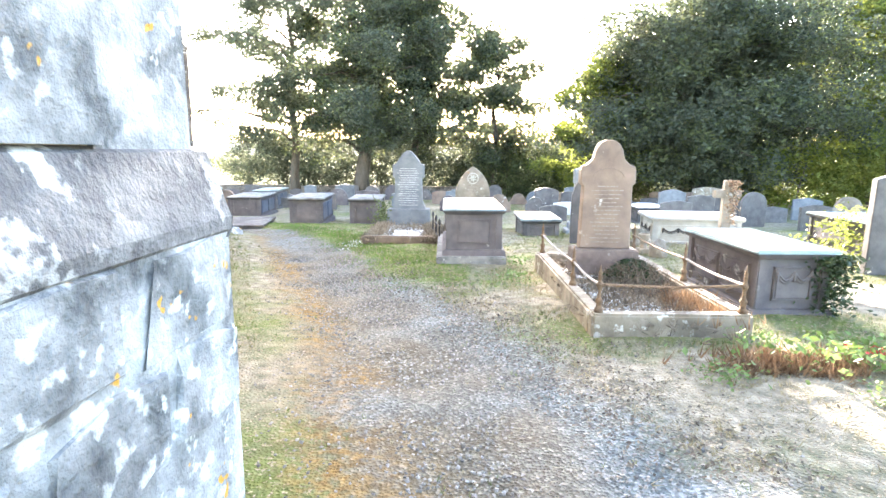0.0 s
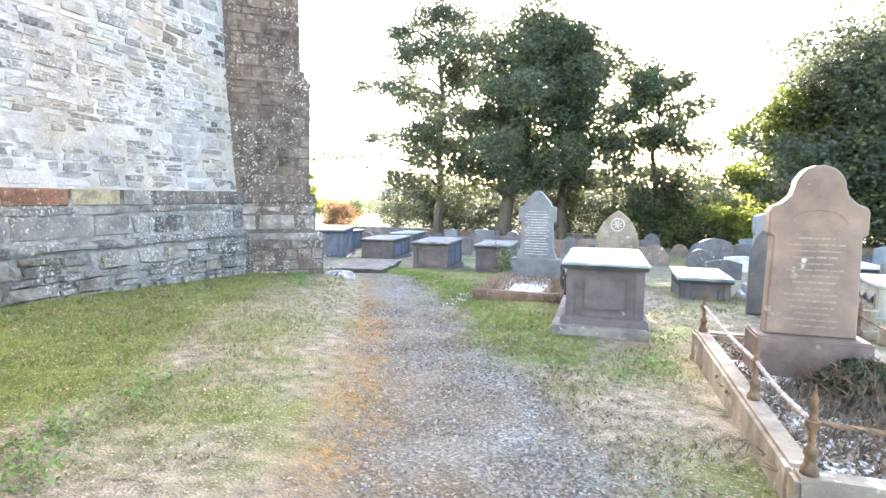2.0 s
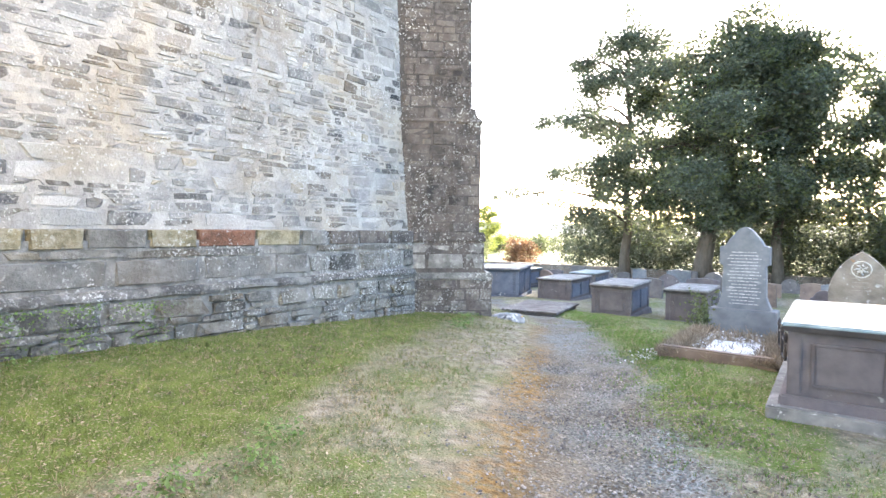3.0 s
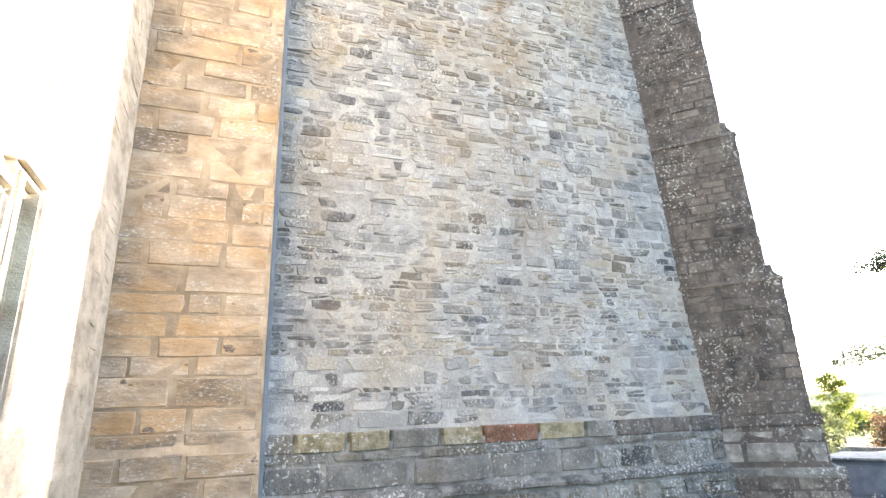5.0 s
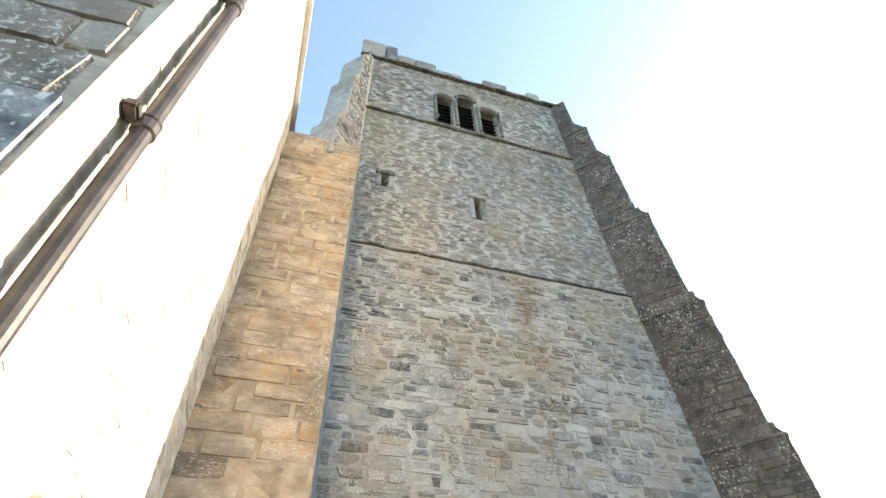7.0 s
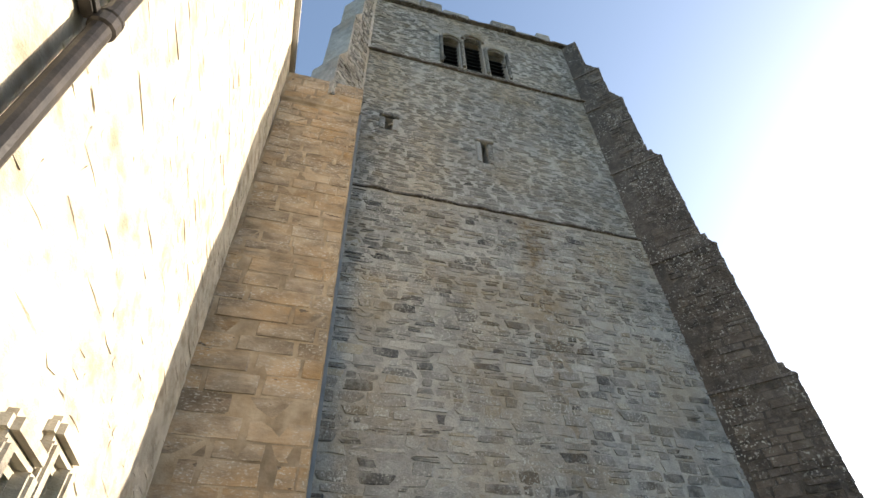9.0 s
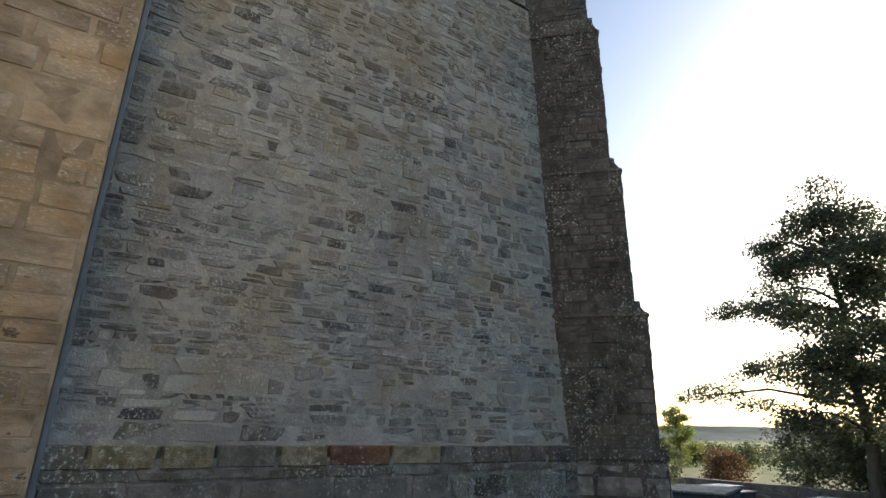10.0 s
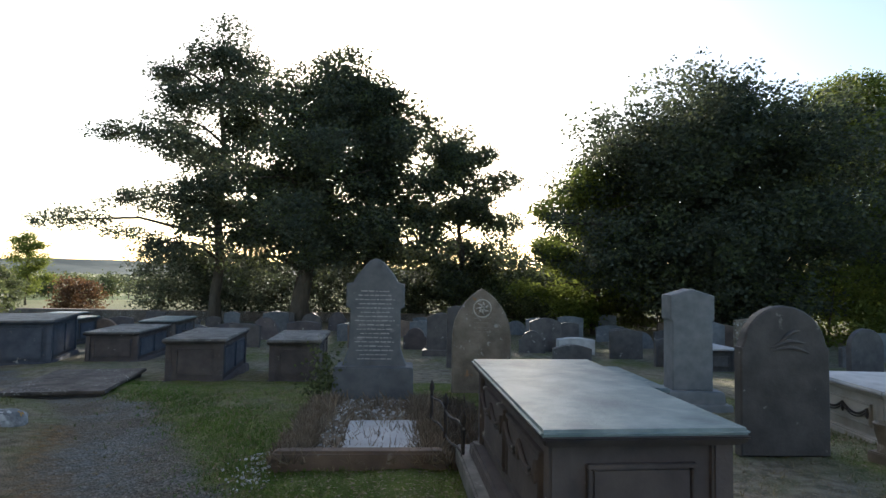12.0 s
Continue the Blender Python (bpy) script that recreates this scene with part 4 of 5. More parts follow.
ledger = thing("ledger_stone", at_ground(-5.65, 13.6, 10), "low flat ledger stone on a stone base at the path's bend", "ledger stone")
part("base", box((1.2, 1.7, 0.2), (0, 0, -0.12), bevel=0.02), M_DARKGRAVE, ledger)
part("slab", box((1.32, 1.82, 0.05), (0, 0, 0.083), bevel=0.015), M_DARKSTONE, ledger)
rock = thing("stone_block", at_ground(-4.75, 10.75, 20), "white lichened rough stone lying at the buttress foot", "stone")
bm = bmesh.new()
bmesh.ops.create_icosphere(bm, subdivisions=3, radius=0.3)
for v in bm.verts:
    v.co = Vector((v.co.x * 1.1, v.co.y * 0.8, v.co.z * 0.42)) * (1 + 0.25 * noise.noise(v.co * 5))
smooth(part("stone", bm, M_PALESTONE, rock))

# grey headstone with its kerbed plot
GS = [(0.4, 0), (0.4, 0.06), (0.35, 0.18), (0.31, 0.3), (0.3, 0.8), (0.35, 0.83), (0.35, 1.12), (0.27, 1.14), (0.25, 1.18), (0.22, 1.24), (0.17, 1.3), (0.12, 1.37), (0.07, 1.42), (0.02, 1.445)]
GS = [(-0.4, 0)] + GS + [(-x, z) for x, z in GS[:0:-1]]
GS_PLACE = pose(-1.1, 11.5, -0.09, 0, 0, 1)
headstone(GS_PLACE, "tall slate-grey headstone with pointed shouldered top on a block base" , [(x * 0.95, z * 0.9 + 0.2) for x, z in GS], 0.16, M_SLATEGREY,
          lines=[(1.12 - 0.048 * i, 0.66 + 0.3 * ((i * 7) % 5) / 5) for i in range(17)], face=0.5, base=[(0.92, 0.42, 0.48, -0.2)], lettering=M_WHITELETTER)
plot = thing("grave_plot", pose(-1.03, 10.25, -0.2, 0, 0, 1), "low brown kerbed grave plot with white marble chippings and dead stalks", "grave plot")
for size, place in (((1.25, 0.12, 0.27), (0, -1.02, -0.12)), ((0.1, 1.95, 0.2), (-0.56, -0.0, -0.12)), ((0.1, 1.95, 0.2), (0.56, 0.0, -0.12))):
    part("kerb", box(size, place, bevel=0.02), M_BROWN, plot)
part("bed", box((1.0, 1.92, 0.12), (0, 0.0, -0.06), bevel=0), M_DEAD, plot)
rng = np.random.default_rng(11)
part("slab", box((0.6, 0.78, 0.03), (0.14, -0.5, 0.09), bevel=0.006, turn=0.04), M_WHITE, plot)
spill = scatter(260, rng, lambda r: (-0.7 + r.normal(0, 0.09), -0.95 + r.normal(0, 0.22)), CHIP, (0.008, 0.02), lambda x, y: -0.0)
tagged(part("spilt_gravel", spill, M_WHITECHIP, plot), kind="stuff")
beside = scatter(900, rng, lambda r: (r.normal(0.8, 0.14), r.uniform(-1.1, 1.0)), BLADES, (0.06, 0.18), lambda x, y: 0.0, 0.6)
tagged(part("dead_undergrowth", beside, M_TWIG, plot), kind="stuff")
chips = scatter(600, rng, lambda r: (r.uniform(-0.48, 0.48), r.uniform(-0.93, 0.93)), CHIP, (0.012, 0.03), lambda x, y: 0.065)
tagged(part("marble_gravel", chips, M_WHITECHIP, plot), kind="stuff")
dead = scatter(2000, rng, lambda r: ((-1 if r.random() < 0.5 else 1) * r.uniform(0.38, 0.66) if r.random() < 0.8 else r.uniform(-0.5, 0.5), r.uniform(-1.1, 0.9)), BLADES, (0.06, 0.16), lambda x, y: 0.07, 0.65)
tagged(part("dead_grass", dead, M_DEAD, plot), kind="stuff")
bush = scatter(700, rng, lambda r: (r.normal(-0.62, 0.1), r.normal(1.1, 0.16)), LEAFLET, (0.03, 0.07), lambda x, y: 0.1 + abs(noise.noise(Vector((x * 9, y * 9, 1)))) * 0.9, 1.2)
tagged(part("shrub_leaves", bush, M_LEAF_MID, thing("shrub", pose(-1.03, 10.3, -0.2), "small green shrub beside a grey headstone", "shrub")), kind="stuff")

# other headstones of the middle ground
arched = headstone(pose(0.26, 12.6, -0.35, 0, 0, 0), "gothic-arched sandstone headstone with pale lichen and carved roundel", gothic(0.8, 1.41), 0.12, M_LICHENED, lines=[(1.0 - 0.06 * i, 0.7) for i in range(4)], face=0.32)
bm = bmesh.new()
tube([(0.12 * math.cos(k * math.pi / 8), -0.061, 1.14 + 0.12 * math.sin(k * math.pi / 8)) for k in range(17)], 0.012, 6, bm=bm)
part("roundel", bm, M_PALECHEST, arched)
bm = bmesh.new()
for k in range(7):
    a = k * 0.9
    tube([(0.015 * math.cos(a), -0.061, 1.14 + 0.015 * math.sin(a)), (0.05 * math.cos(a + 0.3), -0.078, 1.14 + 0.055 * math.sin(a + 0.3)), (0.09 * math.cos(a + 0.5), -0.063, 1.14 + 0.09 * math.sin(a + 0.5))], [0.013, 0.018, 0.007], 6, bm=bm)
part("carved_leaves", bm, M_PALECHEST, arched)
headstone(pose(0.25, 16.6, -0.7, 0, 0, 0), "small grey upright headstone behind an arched one", flat_top(0.5, 1.3), 0.1, M_DARKGRAVE)
ped = headstone(pose(2.66, 11.65, -0.32, 0, 0, -2), "tall pale granite pillar headstone with gabled cap on stepped base", [(-0.24, 0.24), (0.24, 0.24), (0.24, 1.05), (0.265, 1.08), (0.265, 1.36), (0, 1.44), (-0.265, 1.36), (-0.265, 1.08), (-0.24, 1.05)], 0.27, M_GREY,
                base=[(0.85, 0.55, 0.2, -0.1), (0.7, 0.45, 0.14, 0.1)])
slate_stone = headstone(pose(2.35, 9.5, -0.17, 0, 0, 0), "dark slate round-shouldered headstone with a carved spray of leaves", shouldered(0.74, 1.2, 0.345), 0.1, M_DARKGRAVE)
bm = bmesh.new()
for k, (x0, z0, x1, z1) in enumerate(((-0.12, 0.86, 0.16, 0.9), (-0.06, 0.88, 0.12, 1.0), (-0.1, 0.84, 0.2, 0.82))):
    tube([(x0 + (x1 - x0) * i / 8, -0.052, z0 + (z1 - z0) * i / 8 + 0.035 * math.sin(math.pi * i / 8)) for i in range(9)], [0.006 + 0.012 * math.sin(math.pi * i / 8) for i in range(9)], 6, bm=bm)
part("carved_spray", bm, M_DARKGRAVE, slate_stone)
hoop = thing("iron_grave_rail", at_ground(-0.28, 9.0, 10), "low rusted iron grave rail leaning beside a chest tomb", "grave rail")
for dy in (0.0, 0.55, 1.1):
    part("post", lathe([(0.014, -0.1), (0.014, 0.36), (0.024, 0.38), (0.02, 0.42), (0.003, 0.46)], 8, (0, dy, 0)), M_BLACKIRON, hoop)
for z in (0.14, 0.33):
    part("rail", tube([(0, -0.05 + 1.2 * i / 12, z + 0.02 * math.sin(i)) for i in range(13)], 0.009, 6), M_BLACKIRON, hoop)
for sx, sy, w in ((3.08, 9.35, 0.17), (2.95, 8.5, 0.18)):
    pot = thing("stone_pot", at_ground(sx, sy, 12), "small squat stone flower pot in the grass", "flower pot")
    part("base", box((w, w, 0.1), (0, 0, -0.02), bevel=0.01), M_LICHENED, pot)
    part("bowl", lathe([(w * 0.35, 0.08), (w * 0.28, 0.14), (w * 0.45, 0.26), (w * 0.5, 0.3), (w * 0.4, 0.31), (w * 0.35, 0.24)], 10), M_LICHENED, pot)
chest_tomb(at_ground(5.55, 16.9, 3), "low dark box tomb with a white marble top", (0.85, 1.4, 0.5), (M_DARKGRAVE, M_DARKGRAVE, M_WHITE), panels=(1, 1))
headstone(at_ground(8.5, 19.6, -4), "square headstone blotched with ochre lichen", flat_top(1.0, 1.05, 0.06), 0.14, M_KERB)
headstone(at_ground(7.4, 19.9, 3), "grey round-shouldered slate headstone on a grassy rise", flat_top(0.95, 0.95, 0.12), 0.12, M_GREY)
stump = thing("stone_block", at_ground(3.05, 8.1, 15), "small broken stone stump standing in grass", "stone")
bm = bmesh.new()
bmesh.ops.create_icosphere(bm, subdivisions=3, radius=0.13)
for v in bm.verts:
    v.co = Vector((v.co.x, v.co.y, max(v.co.z, -0.05) * 1.5 + 0.08)) * (1 + 0.3 * noise.noise(v.co * 11))
part("stone", bm, M_LICHENED, stump)
low = chest_tomb(at_ground(1.62, 11.5, 2), "low dark chest tomb with stepped pale lid", (0.72, 1.3, 0.36), (M_DARKGRAVE, M_DARKGRAVE, M_LID), plinth=False, panels=(1, 1), lid=0.05)
headstone(at_ground(2.75, 16.9, 3), "low dark slate headstone with a gently curved top", flat_top(0.85, 0.5, 0.09), 0.14, M_DARKGRAVE)
headstone(at_ground(3.7, 19.9, 0), "low pale granite grave marker", flat_top(1.0, 0.45), 0.3, M_WHITE)
headstone(at_ground(3.0, 20.5, 0), "dark slate headstone with a sloped top", flat_top(0.9, 0.95, 0.12), 0.12, M_DARKGRAVE)
headstone(at_ground(4.75, 19.0, 0), "low grey slate headstone with a square top", flat_top(0.85, 0.75), 0.12, M_DARKGRAVE)
headstone(at_ground(5.1, 17.4, 0), "small low dark slate headstone", flat_top(0.6, 0.65), 0.12, M_DARKGRAVE)
headstone(at_ground(-9.9, 15.9, 0), "dark round-topped headstone beyond the tower buttress", round_top(0.7, 1.55), 0.12, M_DARKGRAVE)
headstone(at_ground(0.0, 19.3, 0), "dark brown headstone with a wide block base", flat_top(0.75, 1.1, 0.12), 0.14, M_DARKGRAVE, base=[(1.0, 0.4, 0.25, -0.1)])

# brown headstone and railed plot
BS = [(-0.31, 0.17), (0.31, 0.17), (0.295, 0.85), (0.33, 0.88), (0.33, 1.02), (0.31, 1.06), (0.25, 1.08), (0.19, 1.13)] + arc(0, 1.17, 0.17, 5, 175, 12) + [(-0.19, 1.13), (-0.25, 1.08), (-0.31, 1.06), (-0.33, 1.02), (-0.33, 0.88), (-0.295, 0.85)]
brown = headstone(pose(1.72, 5.98, 0.0, 0, 0, 2), "tall brown sandstone headstone with a rounded shouldered top and carved spray", [(x * 0.89, z + 0.2) for x, z in BS], 0.13, M_BROWN,
                  lines=[(1.04 - 0.043 * i, 0.5 + 0.4 * ((i * 3) % 4) / 4) for i in range(15)], face=0.42, base=[(0.72, 0.34, 0.47, -0.1)], base_mat=M_BROWNBASE)
bm = bmesh.new()
tube([(0.17 * math.cos(a), -0.064, 1.13 + 0.11 * math.sin(a)) for a in np.linspace(0.1, 3.04, 14)], 0.006, 5, bm=bm)
part("carved_arch", bm, M_BROWN, brown)

railed = thing("railed_grave", pose(1.23, 4.13, 0, 0, 0, 3), "kerbed grave plot with rusty iron posts, twisted rails and white chippings", "grave plot")
RW, RL = 1.27, 2.5
for size, place in (((RW, 0.13, 0.28), (RW / 2, 0.065, -0.12)), ((0.13, RL, 0.28), (0.065, RL / 2 + 0.132, -0.12)), ((0.13, RL, 0.28), (RW - 0.065, RL / 2 + 0.132, -0.12)), ((RW, 0.13, 0.26), (RW / 2, RL + 0.2, -0.12))):
    part("kerb", box(size, place, bevel=0.02), M_KERB, railed)
part("bed", box((RW - 0.26, RL - 0.0, 0.15), (RW / 2, RL / 2 + 0.13, -0.07), bevel=0), M_DEAD, railed)
POST = [(0.036, 0), (0.036, 0.025), (0.024, 0.04), (0.022, 0.075), (0.029, 0.085), (0.029, 0.1), (0.016, 0.12), (0.013, 0.17), (0.022, 0.2), (0.029, 0.215), (0.022, 0.235), (0.013, 0.25), (0.018, 0.28), (0.011, 0.3), (0.016, 0.315), (0.009, 0.34), (0.002, 0.385)]
posts = [(0.065, 0.07), (RW - 0.065, 0.07), (0.065, 0.95), (RW - 0.065, 1.15), (0.065, RL + 0.1), (RW - 0.065, RL + 0.1)]
for px, py in posts:
    p = part("post", lathe(POST, 10, (px, py, 0.16)), M_IRON, railed)
    smooth(p)
    part("boss", lathe([(0.0, 0), (0.03, 0.015), (0.03, 0.035), (0.0, 0.05)], 8, (px, py, 0.355)), M_IRON, p)


def rail(a, b, z, sag=0.02, mat=None):
    pts = [(a[0] + (b[0] - a[0]) * i / 40, a[1] + (b[1] - a[1]) * i / 40, z - sag * math.sin(math.pi * i / 40)) for i in range(41)]
    part("rail", tube(pts, 0.0105, 6, twist=0.5), mat or M_IRON, railed)


for a, b, mt in ((0, 1, M_IRON), (0, 2, M_PALERAIL), (2, 4, M_PALERAIL), (1, 3, M_PALERAIL), (3, 5, M_IRON)):
    rail(posts[a], posts[b], 0.385, mat=mt)
rng = np.random.default_rng(12)
chips = scatter(900, rng, lambda r: (r.uniform(0.14, 0.75), r.uniform(0.15, 1.3)) if r.random() < 0.7 else (r.uniform(0.14, RW - 0.2), r.uniform(0.15, 0.4)), CHIP, (0.01, 0.026), lambda x, y: 0.088)
tagged(part("marble_gravel", chips, M_WHITECHIP, railed), kind="stuff")
part("sheet", box((0.3, 0.5, 0.012), (0.33, 1.75, 0.09), bevel=0.004, turn=0.2), M_WHITE, railed)
dead = scatter(4200, rng, lambda r: (r.uniform(0.15, RW - 0.15), r.uniform(0.15, RL)), LEAFLET, (0.02, 0.05), lambda x, y: 0.1, 0.7)
tagged(part("leaf_litter", dead, M_DEAD, railed), kind="stuff")
twigs = scatter(1500, rng, lambda r: (r.normal(0.7, 0.28), r.normal(1.1, 0.5)), BLADES, (0.04, 0.13), lambda x, y: 0.08, 0.9)
tagged(part("twig_mat", twigs, M_TWIG, railed), kind="stuff")
fern = scatter(330, rng, lambda r: (r.normal(RW - 0.25, 0.13), r.normal(0.5, 0.25)), BLADES, (0.06, 0.15), lambda x, y: 0.08, 0.6)
tagged(part("dead_fern", fern, M_FERN, railed), kind="stuff")
ivy = thing("ivy_clump", pose(1.95, 5.6, 0.08), "dark tangled ivy clump at the foot of a brown headstone", "plant")
heap = lambda x, y: max(0.02, 0.24 - 2.2 * (x * x + y * y)) * (0.35 + 0.65 * abs(math.sin(97 * x + 61 * y)))
tagged(part("leaves", scatter(1300, rng, lambda r: (r.normal(0, 0.16), r.normal(0, 0.13)), LEAFLET, (0.025, 0.05), heap, 1.0), M_IVY, ivy), kind="stuff")
tagged(part("twig_tangle", scatter(420, rng, lambda r: (r.normal(0, 0.2), r.normal(-0.1, 0.16)), BLADES, (0.05, 0.15), lambda x, y: heap(x, y) * 0.8, 1.0), M_TWIG, ivy), kind="stuff")

# large swagged chest tomb, ivy grown at its end
swag = chest_tomb(pose(3.13, 5.6, -0.06, 0, 0, 4), "grey-brown chest tomb with carved swags and ivy at one end", (0.66, 1.36, 0.585), (M_CHEST, M_CHEST, M_LID), swags=True, panels=(1, 2))
tagged(part("leaves", scatter(1300, rng, lambda r: (r.normal(0.0, 0.09), r.normal(0, 0.08)), LEAFLET, (0.03, 0.065), lambda x, y: abs(math.sin(53 * x + 31 * y)) * 0.56, 1.2), M_IVY,
            thing("ivy_clump", pose(3.52, 4.92, -0.05), "leafy ivy hanging over the corner of a chest tomb", "plant")), kind="stuff")
chest_tomb(pose(4.3, 10.3, -0.24, 0, 0, -4), "pale sunlit stone chest tomb with iron swags beneath its lid", (1.5, 1.0, 0.48), (M_PALECHEST, M_PALECHEST, M_WHITE), swags="iron", panels=(2, 1))
chest_tomb(pose(6.9, 8.9, -0.2, 0, 0, 0), "long low chest tomb with a pale lid", (1.2, 2.2, 0.55), (M_DARKGRAVE, M_CHEST, M_LID))
cross = thing("cross_headstone", pose(3.87, 7.9, -0.1), "small stone cross draped with a dried orange and cream wreath", "grave cross")
part("shaft", box((0.13, 0.11, 0.78), (0, 0, 0.35), taper=0.85, bevel=0.012), M_LICHENED, cross)
part("arm", box((0.37, 0.1, 0.11), (0, 0, 0.88), bevel=0.012), M_LICHENED, cross)
part("base", box((0.3, 0.26, 0.4), (0, 0, 0), taper=0.8, bevel=0.015), M_LICHENED, cross)
tagged(part("wreath", scatter(800, rng, lambda r: (r.normal(0.06, 0.045), r.normal(-0.05, 0.035)), LEAFLET, (0.02, 0.05), lambda x, y: 0.5 + abs(math.sin(71 * x + 43 * y)) * 0.62, 1.2), M_CLOTH, cross), kind="stuff")
headstone(pose(5.6, 6.95, -0.1, 0, 0, -4), "tall dark slate headstone at the edge of a sunlit lawn", flat_top(0.8, 1.3, 0.1), 0.12, M_DARKGRAVE)


# ---- far graves ----
rng = np.random.default_rng(77)
shapes = [lambda w, h: flat_top(w, h, 0.06), round_top, lambda w, h: shouldered(w, h, w * 0.4), gothic, lambda w, h: [(-w / 2, 0), (w / 2, 0), (w / 2, h * 0.9), (0, h), (-w / 2, h * 0.9)]]
words = ["flat-topped", "round-topped", "round-shouldered", "pointed", "gabled"]
for i in range(58):
    row = i % 4
    x = -13 + (i // 4) * 1.75 + rng.uniform(-0.5, 0.5)
    yy = 20.5 + row * 2.1 + rng.uniform(-0.5, 0.5) - 0.12 * x
    if x > 6:
        yy -= (x - 6) * 0.5
    k = (0, 0, 2, 0, 4, 1, 0)[int(rng.integers(7))]
    mt, tone = [(M_DARKGRAVE, "dark slate"), (M_SLATEGREY, "grey slate"), (M_BROWN, "brown sandstone"), (M_DARKGRAVE, "dark slate"), (M_CHEST, "dark brown stone")][int(rng.integers(5))]
    w, h = rng.uniform(0.6, 0.95), rng.uniform(0.5, 0.95)
    if x < -7:
        h *= 0.8
    headstone(pose(x, yy, ground_z(x, yy) - 0.06, rng.uniform(-3, 3), rng.uniform(-2, 2), rng.uniform(-8, 8)), f"{tone} {words[k]} headstone in a far row under the trees", shapes[k](w, h), 0.12, mt, group="far headstones")
for x, yy, w, h, k in ((5.6, 14.5, 0.8, 0.75, 0), (6.6, 15.5, 0.75, 0.9, 0), (7.9, 15.2, 0.7, 1.0, 1), (8.6, 13.6, 0.7, 0.7, 0), (9.6, 14.0, 0.8, 0.9, 2), (10.5, 12.5, 0.8, 0.8, 0), (8.0, 18.0, 0.8, 0.9, 4), (11.5, 15.0, 0.9, 1.0, 0), (12.5, 11.5, 0.7, 0.9, 0)):
    headstone(pose(x, yy, ground_z(x, yy) - 0.05, 0, rng.uniform(-2, 2), rng.uniform(-8, 8)), f"{words[k]} slate headstone on a grassy rise", shapes[k](w, h), 0.12, M_DARKGRAVE if k != 2 else M_LICHENED, group="grassy headstones")
for x, yy, a in ((-7.9, 21.5, 5), (-10.6, 21.0, 0), (-12.4, 23.5, 0)):
    chest_tomb(at_ground(x, yy, a), "dark flat-lidded chest tomb in a far row", (0.9, 1.7, 0.7), (M_DARKGRAVE, M_BLUECHEST, M_LID), group="far chest tombs")

wall_run = thing("wall_boundary", pose(-15, 31, 0), "low dark rubble boundary wall beneath the trees", "wall", kind="structure")
part("wall", box((60, 0.5, 0.8), (-12, 32.5, -1.5), bevel=0.05), M_DARKSTONE, wall_run)


# ---- trees ----
def leaf_cloud(lobes, count, size, rng, clump=22, flat=1.0, shell=0.45):
    """Leaves in clumps through a set of lobes (x, y, z, rx, ry, rz), denser towards their skins; two triangles a leaf."""
    vol = np.array([l[3] * l[4] * l[5] for l in lobes]) ** 0.8
    vol /= vol.sum()
    n = count // clump
    which = rng.choice(len(lobes), n, p=vol)
    L = np.array(lobes)[which]
    d = rng.normal(size=(n, 3))
    d /= np.linalg.norm(d, axis=1)[:, None]
    r = (1 - shell * rng.random(n) ** 1.5 + rng.normal(0, 0.04, n))
    r = np.minimum(r, 1.02)[:, None]
    c = L[:, :3] + d * L[:, 3:] * r
    c = np.repeat(c, clump, 0) + rng.normal(size=(n * clump, 3)) * size * 1.8 * np.array((1, 1, 0.6 * flat))
    m = len(c)
    a = rng.normal(size=(m, 3))
    a[:, 2] *= 0.5
    a /= np.linalg.norm(a, axis=1)[:, None]
    b = np.cross(a, rng.normal(size=(m, 3)))
    b /= np.linalg.norm(b, axis=1)[:, None]
    s = (size * rng.uniform(0.6, 1.3, m))[:, None]
    v = np.stack([c - a * s * 0.6, c + b * s * 0.36, c + a * s * 0.6, c - b * s * 0.36], 1).reshape(-1, 3)
    me = bpy.data.meshes.new("crown")
    me.vertices.add(len(v))
    me.vertices.foreach_set("co", v.ravel().astype(np.float32))
    me.loops.add(m * 4)
    me.loops.foreach_set("vertex_index", np.arange(m * 4, dtype=np.int32))
    me.polygons.add(m)
    me.polygons.foreach_set("loop_start", np.arange(0, m * 4, 4, dtype=np.int32))
    me.polygons.foreach_set("loop_total", np.full(m, 4, dtype=np.int32))
    me.update()
    return me


